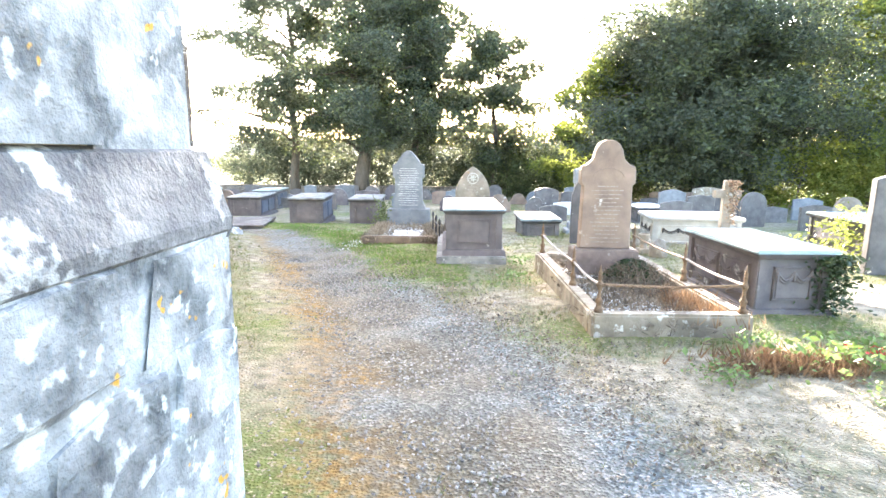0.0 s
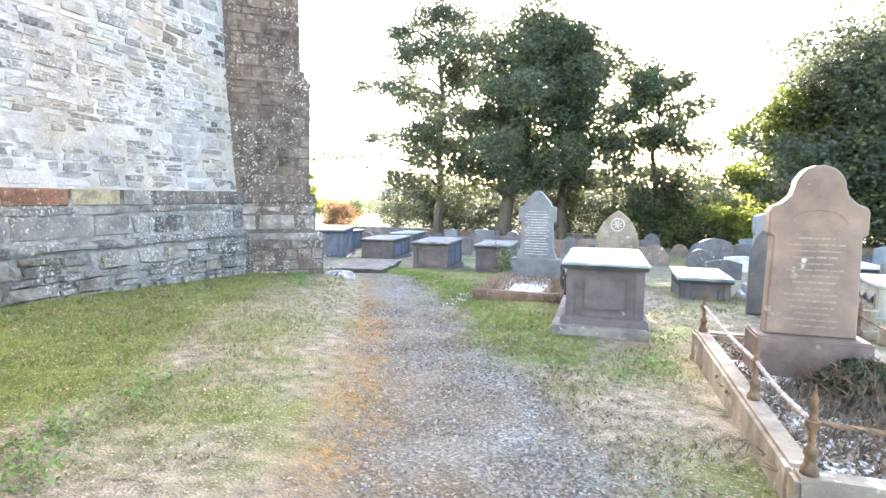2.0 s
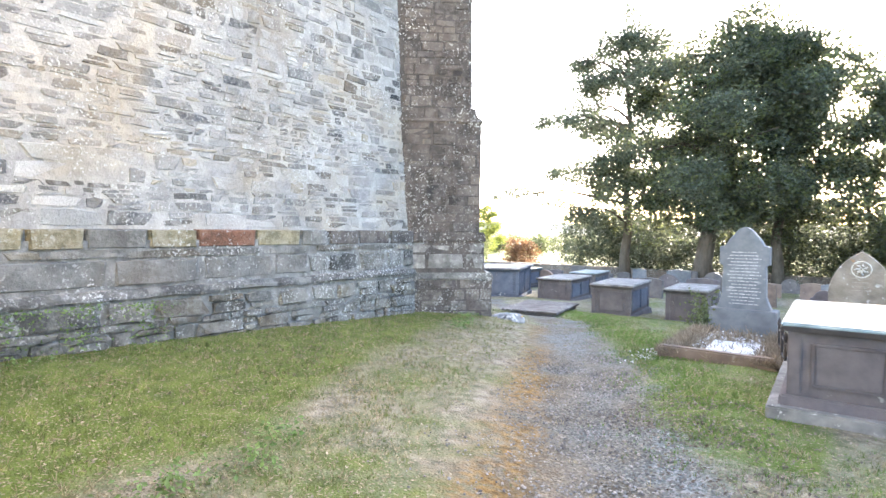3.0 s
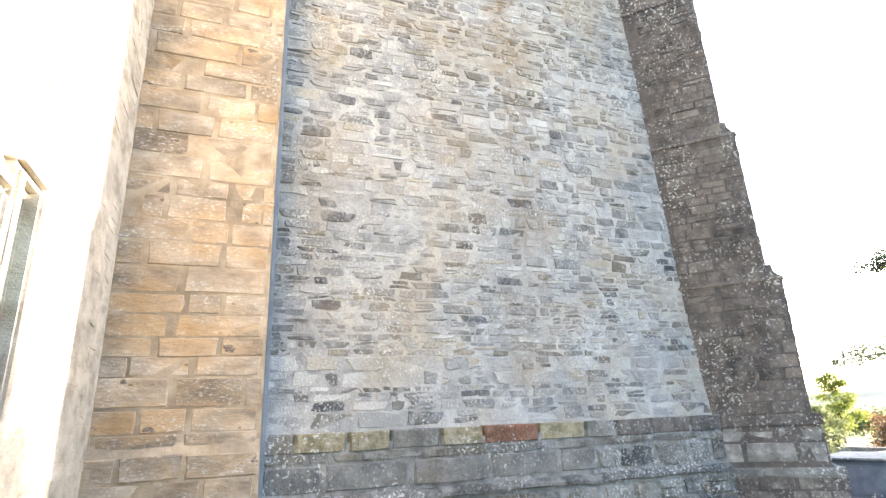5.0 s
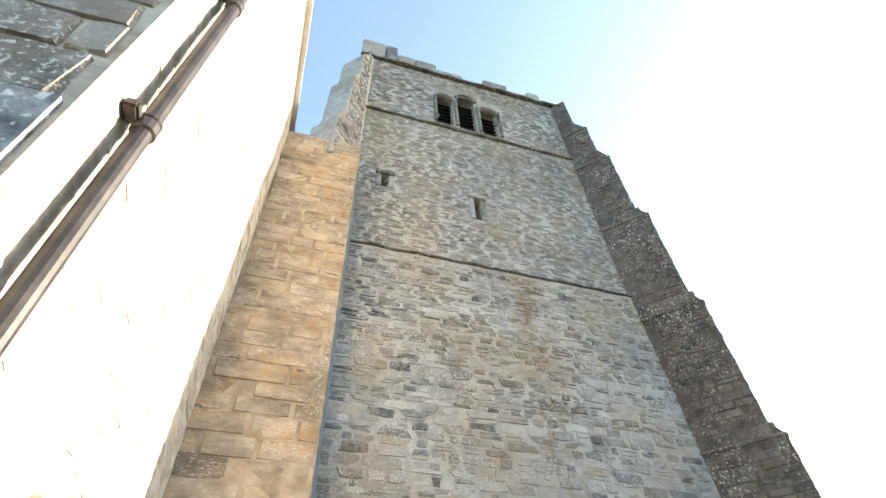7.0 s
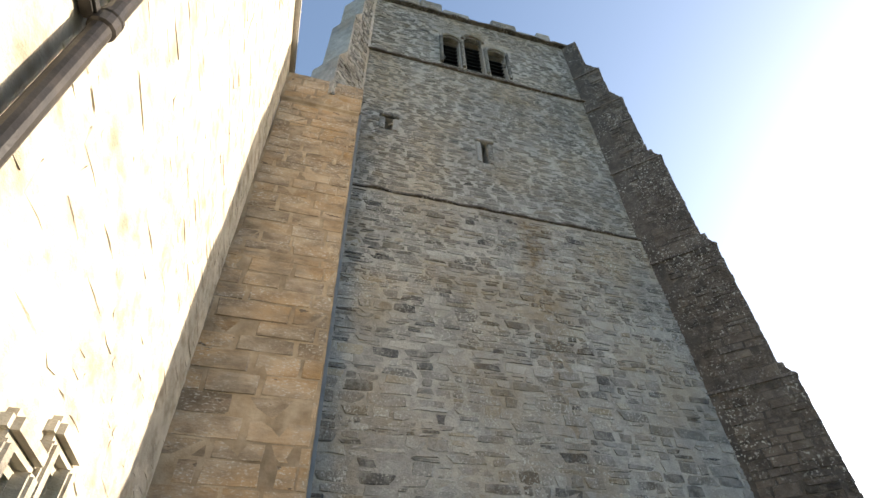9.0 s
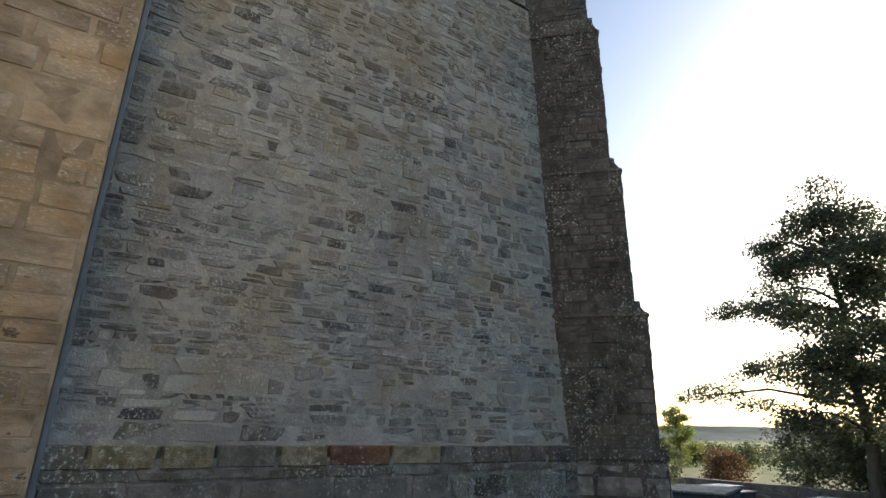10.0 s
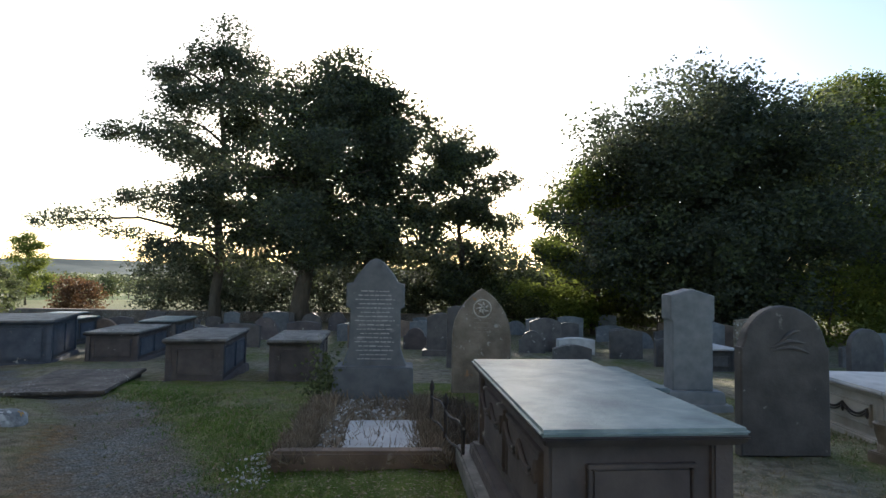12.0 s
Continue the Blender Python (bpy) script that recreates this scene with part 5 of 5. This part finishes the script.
def tree(name_label, base, height, radius, trunk_r, leaf_mat, count, size, seed, lobes=None, boughs=(), lean=(0, 0), tiers=14, low=0.25, category="tree", spread=1.0, second=None):
    rng = np.random.default_rng(seed)
    bx, by, bz = base
    t = thing("tree", pose(bx, by, bz), name_label, category)
    bm = bmesh.new()
    n = 10
    pts = [(lean[0] * (i / n) ** 1.5 + 0.12 * math.sin(i * 1.7 + seed) * (i > 0), lean[1] * i / n, height * 0.93 * i / n - 0.3 * (i == 0)) for i in range(n + 1)]
    tube(pts, [trunk_r * (1 - 0.88 * i / n) * (1.35 if i == 0 else 1) for i in range(n + 1)], 9, bm=bm)
    smooth(part("trunk", bm, M_BARK, t))
    own = []
    for k in range(tiers):
        f = low + (0.93 - low) * (k + 0.5) / tiers
        a = k * 2.4 + seed
        i = min(int(f * n), n - 1)
        start = Vector(pts[i]).lerp(Vector(pts[i + 1]), f * n - i)
        shape = math.sin(math.pi * min(max((f - low * 0.4) / (1.02 - low * 0.4), 0), 1) ** 0.8) ** 0.7
        reach = radius * shape * rng.uniform(0.65, 1.05)
        end = start + Vector((math.cos(a) * reach, math.sin(a) * reach * 0.8, reach * rng.uniform(0.05, 0.4)))
        mid = start.lerp(end, 0.5) + Vector((0, 0, 0.15 * reach))
        limb = tube([start, start.lerp(mid, 0.6) + Vector((0, 0, 0.04 * reach)), mid, mid.lerp(end, 0.6), end], [trunk_r * 0.32, trunk_r * 0.24, trunk_r * 0.17, trunk_r * 0.1, 0.02], 6)
        smooth(part("limb", limb, M_BARK, t))
        for q, rr in ((0.98, 0.3), (0.65, 0.3), (0.35, 0.26)):
            c = start.lerp(end, q) + Vector((rng.normal(0, 0.1), rng.normal(0, 0.1), rng.normal(0, 0.06))) * radius
            own.append((c.x, c.y, c.z, radius * rr * rng.uniform(0.7, 1.2), radius * rr * rng.uniform(0.7, 1.2), radius * rr * rng.uniform(0.35, 0.7) * spread))
    for dx, dy, dz, f in boughs:
        i = int(f * n)
        start, end = Vector(pts[i]), Vector((dx, dy, dz))
        mid = start.lerp(end, 0.5) + Vector((0, 0, 0.5))
        smooth(part("limb", tube([start, mid, end], [trunk_r * 0.4, trunk_r * 0.25, 0.03], 6), M_BARK, t))
        for q in (0.45, 0.62, 0.78, 0.92, 1.05):
            c = start.lerp(end, q) + Vector((0, 0, 0.3 * math.sin(q * 9)))
            own.append((c.x, c.y, c.z, 0.75, 0.75, 0.32))
    own.append((pts[-1][0], pts[-1][1], height * 0.93, radius * 0.25, radius * 0.25, height * 0.06))
    for i, (mt, share) in enumerate(((leaf_mat, 0.7), (second or leaf_mat, 0.3))):
        me = leaf_cloud(lobes or own, int(count * share * 1.7), size * 0.74, rng)
        me.materials.append(mt)
        ob = new("crown", me)
        ob.parent = t
        tagged(ob, kind="stuff")
    return t


tree("tall open-branched tree with layered dark leafy boughs and gaps of sky", (-9.7, 30, -1.2), 14.2, 4.0, 0.26, M_LEAF_DARK, 33000, 0.17, 4, tiers=18, low=0.2, spread=0.7, boughs=((-6.8, -0.5, 4.6, 0.3), (-4.6, 0.4, 5.6, 0.4), (-5.0, 0, 8.6, 0.6), (-3.0, 0.5, 11.5, 0.8)))
tree("large dense dark-leaved tree with a broad crown", (-5.6, 28.5, -1.2), 12.2, 4.7, 0.42, M_LEAF_DARK, 54000, 0.165, 9, tiers=28, low=0.2, lean=(1.6, 0), spread=1.05, second=M_LEAF_MID)
tree("dark-leaved tree with a split trunk beside a larger one", (-2.9, 29.6, -1.2), 11.8, 4.0, 0.24, M_LEAF_DARK, 42000, 0.16, 14, tiers=18, low=0.2, spread=1.05, second=M_LEAF_MID)
tree("smaller round-crowned tree with small dark leaves", (1.4, 31.5, -1.3), 10.2, 2.9, 0.2, M_LEAF_DARK, 30000, 0.16, 21, tiers=17, low=0.12, spread=1.15, second=M_LEAF_MID)
tree("very large spreading tree whose dark foliage reaches almost to the ground", (10.7, 25.5, -1.1), 9.3, 6.0, 0.5, M_LEAF_DARK, 120000, 0.17, 33, tiers=40, low=0.12, spread=1.1, second=M_LEAF_MID, boughs=((-6.2, -1, 4.3, 0.4), (-6.8, 0, 3.0, 0.25), (-5.2, 1, 5.8, 0.5), (-4.0, -1, 6.8, 0.6)))
# added tree: its bright leaf colour stands for the large tree's sunlit left rim
tree("added bright-leaved tree standing for a very large tree's sunlit edge", (6.6, 27, -1.2), 7.2, 3.0, 0.18, M_LEAF_SUNLIT, 26000, 0.16, 71, tiers=16, low=0.08, second=M_LEAF_SUNLIT)
tree("leafy sunlit green tree at the end of a row", (19.6, 28, -1.0), 11.2, 4.6, 0.3, M_LEAF_SUNLIT, 70000, 0.17, 41, tiers=22, low=0.08, second=M_LEAF_SUNLIT)
tree("leafy sunlit yellow-green tree", (24.0, 19.5, -0.8), 9.5, 4.6, 0.3, M_LEAF_SUNLIT, 60000, 0.17, 47, tiers=18, low=0.04, second=M_LEAF_MID)
tree("thin young tree in pale leaf beyond the boundary", (-28.5, 45, -1.5), 5.4, 1.5, 0.08, M_LEAF_SUNLIT, 5000, 0.16, 52, tiers=12, low=0.2)
tree("young spreading tree beyond the boundary", (-21.5, 33, -1.5), 3.0, 1.3, 0.07, M_LEAF_MID, 4000, 0.13, 58, tiers=9, low=0.15)


def hedge(label, x0, x1, y, h, mat, count, seed, curve=0.0, size=0.16, name="hedge"):
    rng = np.random.default_rng(seed)
    lobes = []
    x = x0
    while x < x1:
        r = rng.uniform(0.8, 1.5) * h / 2.5
        yy = y + curve * (x - x0) + rng.uniform(-0.6, 0.6)
        lobes.append((x, yy, -1.4 + h * rng.uniform(0.35, 0.6), r, r, h * rng.uniform(0.4, 0.62)))
        x += rng.uniform(0.5, 1.0) * h / 2.5
    t = thing(name, pose(0, 0, 0), label, "hedge" if name == "hedge" else "bush")
    for l in lobes[::2][:24]:
        a = rng.uniform(0, 6)
        part("stem", tube([(l[0], l[1], -1.7), (l[0] + 0.15 * math.cos(a), l[1] + 0.15 * math.sin(a), l[2] - 0.2), (l[0] + 0.4 * math.cos(a), l[1] + 0.4 * math.sin(a), l[2] + l[5] * 0.6)], [0.05, 0.035, 0.015], 6), M_BARK, t)
    me = leaf_cloud(lobes, int(count * 1.3), size * 0.8, rng, shell=0.5)
    me.materials.append(mat)
    ob = new("crown", me)
    ob.parent = t
    tagged(ob, kind="stuff")


hedge("dark undergrowth and saplings beneath tall trees", -14, 7, 33.5, 4.0, M_LEAF_DARK, 56000, 61)
hedge("sunlit yellow-green hedge behind the trees", -5, 9, 37, 4.2, M_LEAF_MID, 20000, 62)
hedge("sunlit undergrowth along the churchyard edge", 2, 16, 31, 3.6, M_LEAF_MID, 36000, 63)
# these shrubs get their sunlit look from the brightened leaf colour
hedge("tall sunlit leafy hedge closing the churchyard", 14, 30, 24, 4.0, M_LEAF_SUNLIT, 36000, 64, curve=-0.8)
hedge("sunlit yellow-green shrubs beyond a dark spreading tree", 14.5, 27, 29.5, 5.0, M_LEAF_SUNLIT, 34000, 72, size=0.14)
hedge("russet bush beyond the boundary wall", -21.2, -19.8, 38, 2.4, M_LEAF_RED, 3500, 65, name="bush")
hedge("clipped evergreen bush by the far wall", -18.6, -18.0, 27, 2.8, M_LEAF_MID, 3000, 66, name="bush")
hedge("hedgerow in the fields", -60, -22, 62, 2.2, M_LEAF_MID, 16000, 67, size=0.3)
hedge("sunlit shrub by a headstone", 6.4, 7.0, 8.3, 1.9, M_LEAF_SUNLIT, 2500, 68, size=0.07, name="bush")

hills = thing("backdrop_hills", pose(0, 0, 0), "low wooded hills and fields on the horizon", "hill", kind="structure")
for dist, hh, sd in ((500, 9, 1), (900, 22, 2)):
    verts, faces = [], []
    for i in range(121):
        a = -math.pi * 0.75 + 1.5 * math.pi * i / 120
        x, yy = dist * math.sin(a), dist * math.cos(a)
        z = hh * (0.55 + 0.6 * noise.noise(Vector((a * 3, sd, 0))) + 0.12 * noise.noise(Vector((a * 25, sd, 0))))
        verts += [(x * 0.9, yy * 0.9, -6), (x, yy, max(z, 1)), (x * 1.2, yy * 1.2, -6)]
    for i in range(120):
        for k in (0, 1):
            faces.append((i * 3 + k, i * 3 + k + 3, i * 3 + k + 4, i * 3 + k + 1))
    part("hill", (verts, faces), M_HILL, hills)


# ---- ground cover ----
def free_spot(x, y):
    return y < 1.9 and x < -0.62 or x < -5.85 and y < 9.6 or x < -4.9 and 9.4 < y < 10.9 and x < y - 15.4


def pick_turf(r):
    while True:
        x, y = r.uniform(-6, 6), r.uniform(0.3, 13) if r.random() < 0.8 else r.uniform(0.5, 7)
        d = abs(x - path_x(y)) / path_half(y)
        if free_spot(x, y) or (d < 1.0 and r.random() < 0.95):
            continue
        if 1.2 < x < 2.55 and 4.1 < y < 6.8 or -0.2 < x < 0.75 and 7 < y < 8.7 or 2.9 < x < 4.5 and 5 < y < 7.1:
            continue
        return x, y


rng = np.random.default_rng(92)
litter = thing("leaf_litter", pose(0, 0, 0), "dry fallen leaves and stalks scattered on worn turf", "leaf litter", kind="stuff")
tagged(part("leaves", scatter(7000, rng, pick_turf, LEAFLET, (0.012, 0.04), lambda x, y: ground_z(x, y) + 0.012, 0.35), M_DEAD, litter), kind="stuff")
beside_path = lambda r: (path_x(q := r.uniform(2.2, 7.5)) + 1.2 + r.normal(0, 0.35) * 0.9, q)
tagged(part("brown_leaves", scatter(5000, rng, beside_path, LEAFLET, (0.012, 0.035), lambda x, y: ground_z(x, y) + 0.01, 0.4), M_TWIG, litter), kind="stuff")
rng = np.random.default_rng(91)
grass = thing("grass", pose(0, 0, 0), "short green churchyard grass in tufts", "grass", kind="stuff")
tagged(part("green_blades", scatter(20000, rng, lambda r: next(p for p in iter(lambda: pick_turf(r), None) if p[0] < -3.0 or noise.noise(Vector((p[0] * 0.8, p[1] * 0.8, 7))) < 0.05), BLADES, (0.02, 0.055), lambda x, y: ground_z(x, y) - 0.004, 0.2), M_GRASS, grass), kind="stuff")
tagged(part("dry_blades", scatter(26000, rng, pick_turf, BLADES, (0.02, 0.065), lambda x, y: ground_z(x, y) - 0.006, 0.7), M_DRYGRASS, grass), kind="stuff")
stones = thing("gravel", pose(0, 0, 0), "loose grey and buff gravel on a churchyard path", "gravel", kind="stuff")


def pick_path(r):
    while True:
        y = r.uniform(-0.5, 9)
        x = path_x(y) + 0.25 + r.normal(0.05, 0.5) * path_half(y)
        if not free_spot(x, y):
            return x, y


tagged(part("chips", scatter(15000, rng, pick_path, CHIP, (0.004, 0.017), lambda x, y: ground_z(x, y) + 0.002, 0.4), M_GRAVEL, stones), kind="stuff")
lush = lambda r: (path_x(q := r.uniform(5.8, 14.0)) + 1.3 + r.normal(0, 0.36), q)
tagged(part("lush_blades", scatter(9000, rng, lush, BLADES, (0.02, 0.045), lambda x, y: ground_z(x, y) - 0.004, 0.25), M_LUSH, grass), kind="stuff")
weeds = [(-1.95, 3.2), (-2.3, 4.05), (-2.35, 3.65), (-2.2, 3.4), (-2.5, 4.4), (-1.6, 2.5), (-4.4, 8.8), (-4.6, 9.1), (0.75, 6.2), (2.4, 4.0), (-5.6, 4.2), (-5.5, 3.6), (-5.65, 3.2), (-5.5, 4.8), (-1.9, 1.9), (1.9, 3.3), (2.7, 3.0), (0.9, 7.2), (-4.9, 9.7)]
for wx, wy in weeds:
    tall = 1.8 if wx < -5 else 0.35
    wd = thing("weed", at_ground(wx, wy), "leafy green weed clump in the turf", "weed")
    tagged(part("leaves", scatter(260 if wx < -5 else 130, rng, lambda r: (r.normal(0, 0.1), r.normal(0, 0.14 if tall > 1 else 0.09)), LEAFLET, (0.02, 0.05), lambda x, y: tall * abs(math.sin(91 * x + 57 * y)) * 0.28, 0.6), M_WEED, wd), kind="stuff")
flowers = thing("flower_clump", at_ground(2.95, 3.62), "clump of green leaves with red flowers and dead brown bracken", "plant")
tagged(part("leaves", scatter(520, rng, lambda r: (r.normal(0, 0.45), r.normal(0, 0.14)), LEAFLET, (0.03, 0.08), lambda x, y: abs(math.sin(91 * x + 57 * y)) * 0.16, 0.7), M_WEED, flowers), kind="stuff")
tagged(part("bracken", scatter(500, rng, lambda r: (r.normal(-0.5, 0.25), r.normal(-0.05, 0.1)), BLADES, (0.06, 0.15), lambda x, y: 0.01, 0.6), M_FERN, flowers), kind="stuff")
part("petals", scatter(60, rng, lambda r: (r.normal(0.1, 0.1), r.normal(-0.1, 0.06)), LEAFLET, (0.03, 0.05), lambda x, y: 0.15, 1.0), M_FLOWER, flowers)


# ---- stones of the walls ----
rng = np.random.default_rng(101)
lean_x = lambda z: tower_x(z)
lay([s for s in courses(2.95, 9.4, 1.35, 9.36, (0.055, 0.19), (0.14, 0.55), rng, joint=0.013) if rng.random() < 0.965], TOWER_FRAME, lean_x, STONES, M_RUBBLE, tower, 300, centre=(7.0, 2.4), rng=rng, proud=0.015)
lay(courses(2.75, 9.4, 9.55, 18.15, (0.06, 0.15), (0.18, 0.6), rng, joint=0.013, holes=[(4.9, 7.05, 14.95, 17.2), (5.65, 6.05, 11.0, 12.0), (3.4, 3.86, 11.45, 12.1)]), TOWER_FRAME, lean_x, STONES, M_UPPER, tower, 0, "upper_stone", centre=(6, 10), rng=rng, proud=0.009, tip=0.012)
lay(courses(2.95, 9.5, -0.35, 0.52, (0.08, 0.26), (0.12, 0.7), rng, joint=0.012), TOWER_FRAME, lambda z: -5.9, STONES, M_PLINTH, tower, 120, "plinth_stone", centre=(7, 0.3), rng=rng, proud=0.06, depth=0.12)
row = lambda u0, u1, z0, z1, w0, w1: courses(u0, u1, z0, z1, (z1 - z0 - 0.001, z1 - z0), (w0, w1), rng, joint=0.012)
lay(row(2.95, 7.2, 0.7, 0.99, 0.75, 1.2), TOWER_FRAME, lambda z: -5.945, BLOCKS, M_BAND, tower, 20, "band_stone", centre=(7, 0.9), rng=rng, proud=0.012, tip=0.004)
lay(row(7.22, 9.5, 0.7, 0.99, 0.25, 0.6) + row(2.95, 9.5, 1.0, 1.1, 0.2, 0.8), TOWER_FRAME, lambda z: -5.945, STONES, M_PLINTH, tower, 60, "band_stone", centre=(7, 0.9), rng=rng, proud=0.012, tip=0.004)
band_meshes = {}
u = 2.95
for w, mt in ((0.35, M_PLINTH), (0.6, M_YELLOW), (0.5, M_YELLOW), (0.62, M_PLINTH), (0.56, M_YELLOW), (0.0, M_YELLOW), (0.8, M_RED), (0.7, M_YELLOW), (0.5, M_PLINTH), (0.6, M_DARKSTONE), (0.7, M_DARKSTONE), (0.62, M_DARKSTONE)):
    if w:
        vs, fs = BLOCKS[int(rng.integers(8))]
        p = vs * np.array((w - 0.008, 0.1, 0.21)) + np.array((u + w / 2, -5.935, 1.215))
        part("string_stone", ([tuple(TOWER_FRAME @ Vector(v)) for v in p], fs), mt, tower)
    u += w

SIDE = wall_frame((-6.1, 9.35, 0), (1, 1, 0), (1, -1, 0))
FRONT = wall_frame((-6.1, 9.35, 0), (-1, 1, 0), (1, 1, 0))
side_stones, front_stones = [], []
for name_, z0, z1, reach, high, wide, mt in (("plinth_stone", -0.4, 0.5, 1.6, (0.18, 0.3), (0.25, 0.6), M_BASESTONE), ("band_stone", 0.64, 1.12, 1.46, (0.2, 0.28), (0.35, 0.8), M_PALEBAND)):
    for wf, width, lean, number in ((SIDE, reach, lambda z: 0.0, 16), (FRONT, 0.95, lambda z, r=reach: r, 6)):
        lay(courses(0.0, width, z0, z1, high, wide, rng, joint=0.006), wf, lean, BLOCKS, mt, buttress_ne, number, name_, centre=(0.7, 0.8), rng=rng, proud=0.015, tip=0.006)
for (z0, r0), (z1, r1) in zip(STEPS[::1], STEPS[1:]):
    if z1 < 1.1:
        continue
    hs = (0.1, 0.22) if z1 - z0 > 0.4 else ((z1 - z0) * 0.9, z1 - z0)
    side_stones += courses(0.0, min(r0, r1), z0, z1, hs, (0.16, 0.5), rng, joint=0.008)
    front_stones += [s for s in courses(0, 0.95, z0, z1, hs, (0.2, 0.45), rng, joint=0.008)]
lay(side_stones, SIDE, lambda z: 0.0, BLOCKS, M_DARKSTONE, buttress_ne, 220, centre=(0.7, 2.0), rng=rng, proud=0.018)
lay(front_stones, FRONT, lambda z: reach_at(STEPS, z), BLOCKS, M_DARKSTONE, buttress_ne, 0, "end_stone", rng=rng, proud=0.012)
LS, LF = wall_frame((-6.3, 2.95, 0), (1, -1, 0), (1, 1, 0)), wall_frame((-6.3, 2.95, 0), (-1, -1, 0), (1, -1, 0))
left_stones = []
for (z0, r0), (z1, r1) in zip(LEFT_STEPS, LEFT_STEPS[1:]):
    left_stones += courses(0.0, min(r0, r1), z0, z1, (0.06, 0.16), (0.14, 0.35), rng)
lay(left_stones, LS, lambda z: 0.0, STONES, M_RUBBLE, buttress_nw, 0, rng=rng)

TAN_F = wall_frame((0, 0, 0), (0, 1, 0), (1, 0, 0))
tan_stones = courses(1.3, 2.93, -0.3, 6.9, (0.2, 0.31), (0.3, 0.9), rng, joint=0.005) + courses(1.42, 2.97, 10.97, 11.9, (0.2, 0.3), (0.25, 0.6), rng, joint=0.01) + courses(1.42, 2.93, 6.95, 10.85, (0.16, 0.26), (0.25, 0.7), rng, joint=0.005)
lay(tan_stones, TAN_F, lambda z: float(np.interp(z, [a[0] for a in TAN], [a[2] for a in TAN])), BLOCKS, M_OCHRE, tan, 300, centre=(2.1, 4), rng=rng, tip=0.003, proud=0.014, name="block")

nave_stones = [s for s in courses(-6.6, -0.7, 0.0, 11.9, (0.14, 0.34), (0.25, 0.7), rng, holes=[(-3.3, -2.2, 1.0, 2.95)]) if rng.random() < 0.8]
lay(nave_stones, NAVE_FRAME, lambda z: 0.0, STONES, M_LIMEWALL, nave, 200, centre=(-2, 4), rng=rng, proud=0.003, tip=0.006)
CORNER = wall_frame((0, 0, 0), (0, -1, 0), (1, 0, 0))
lay(courses(-1.88, 3.0, -0.2, 1.14, (0.22, 0.4), (0.35, 0.9), rng, joint=0.02), CORNER, lambda z: -0.6, STONES, M_PALESTONE, corner_wall, 60, "block", centre=(-1.5, 1), rng=rng, proud=0.022)
part("upper_backing", box((0.2, 4.0, 2.2), (-0.757, -0.64, 1.42), bevel=0), M_PALESTONE, corner_wall)
lay(courses(-1.36, 2.6, 1.43, 3.6, (0.3, 0.5), (0.7, 1.3), rng, joint=0.004), CORNER, lambda z: -0.683, BLOCKS, M_PALESTONE, corner_wall, 60, "upper_block", centre=(-1.5, 1.6), rng=rng, proud=0.003, tip=0.002)
lay(courses(-1.35, 8.0, 3.62, 12.0, (0.25, 0.45), (0.5, 1.2), rng, joint=0.006), CORNER, lambda z: -0.68, BLOCKS, M_RUBBLE, corner_wall, 0, "side_stone", centre=(-1.5, 1.6), rng=rng, proud=0.01)
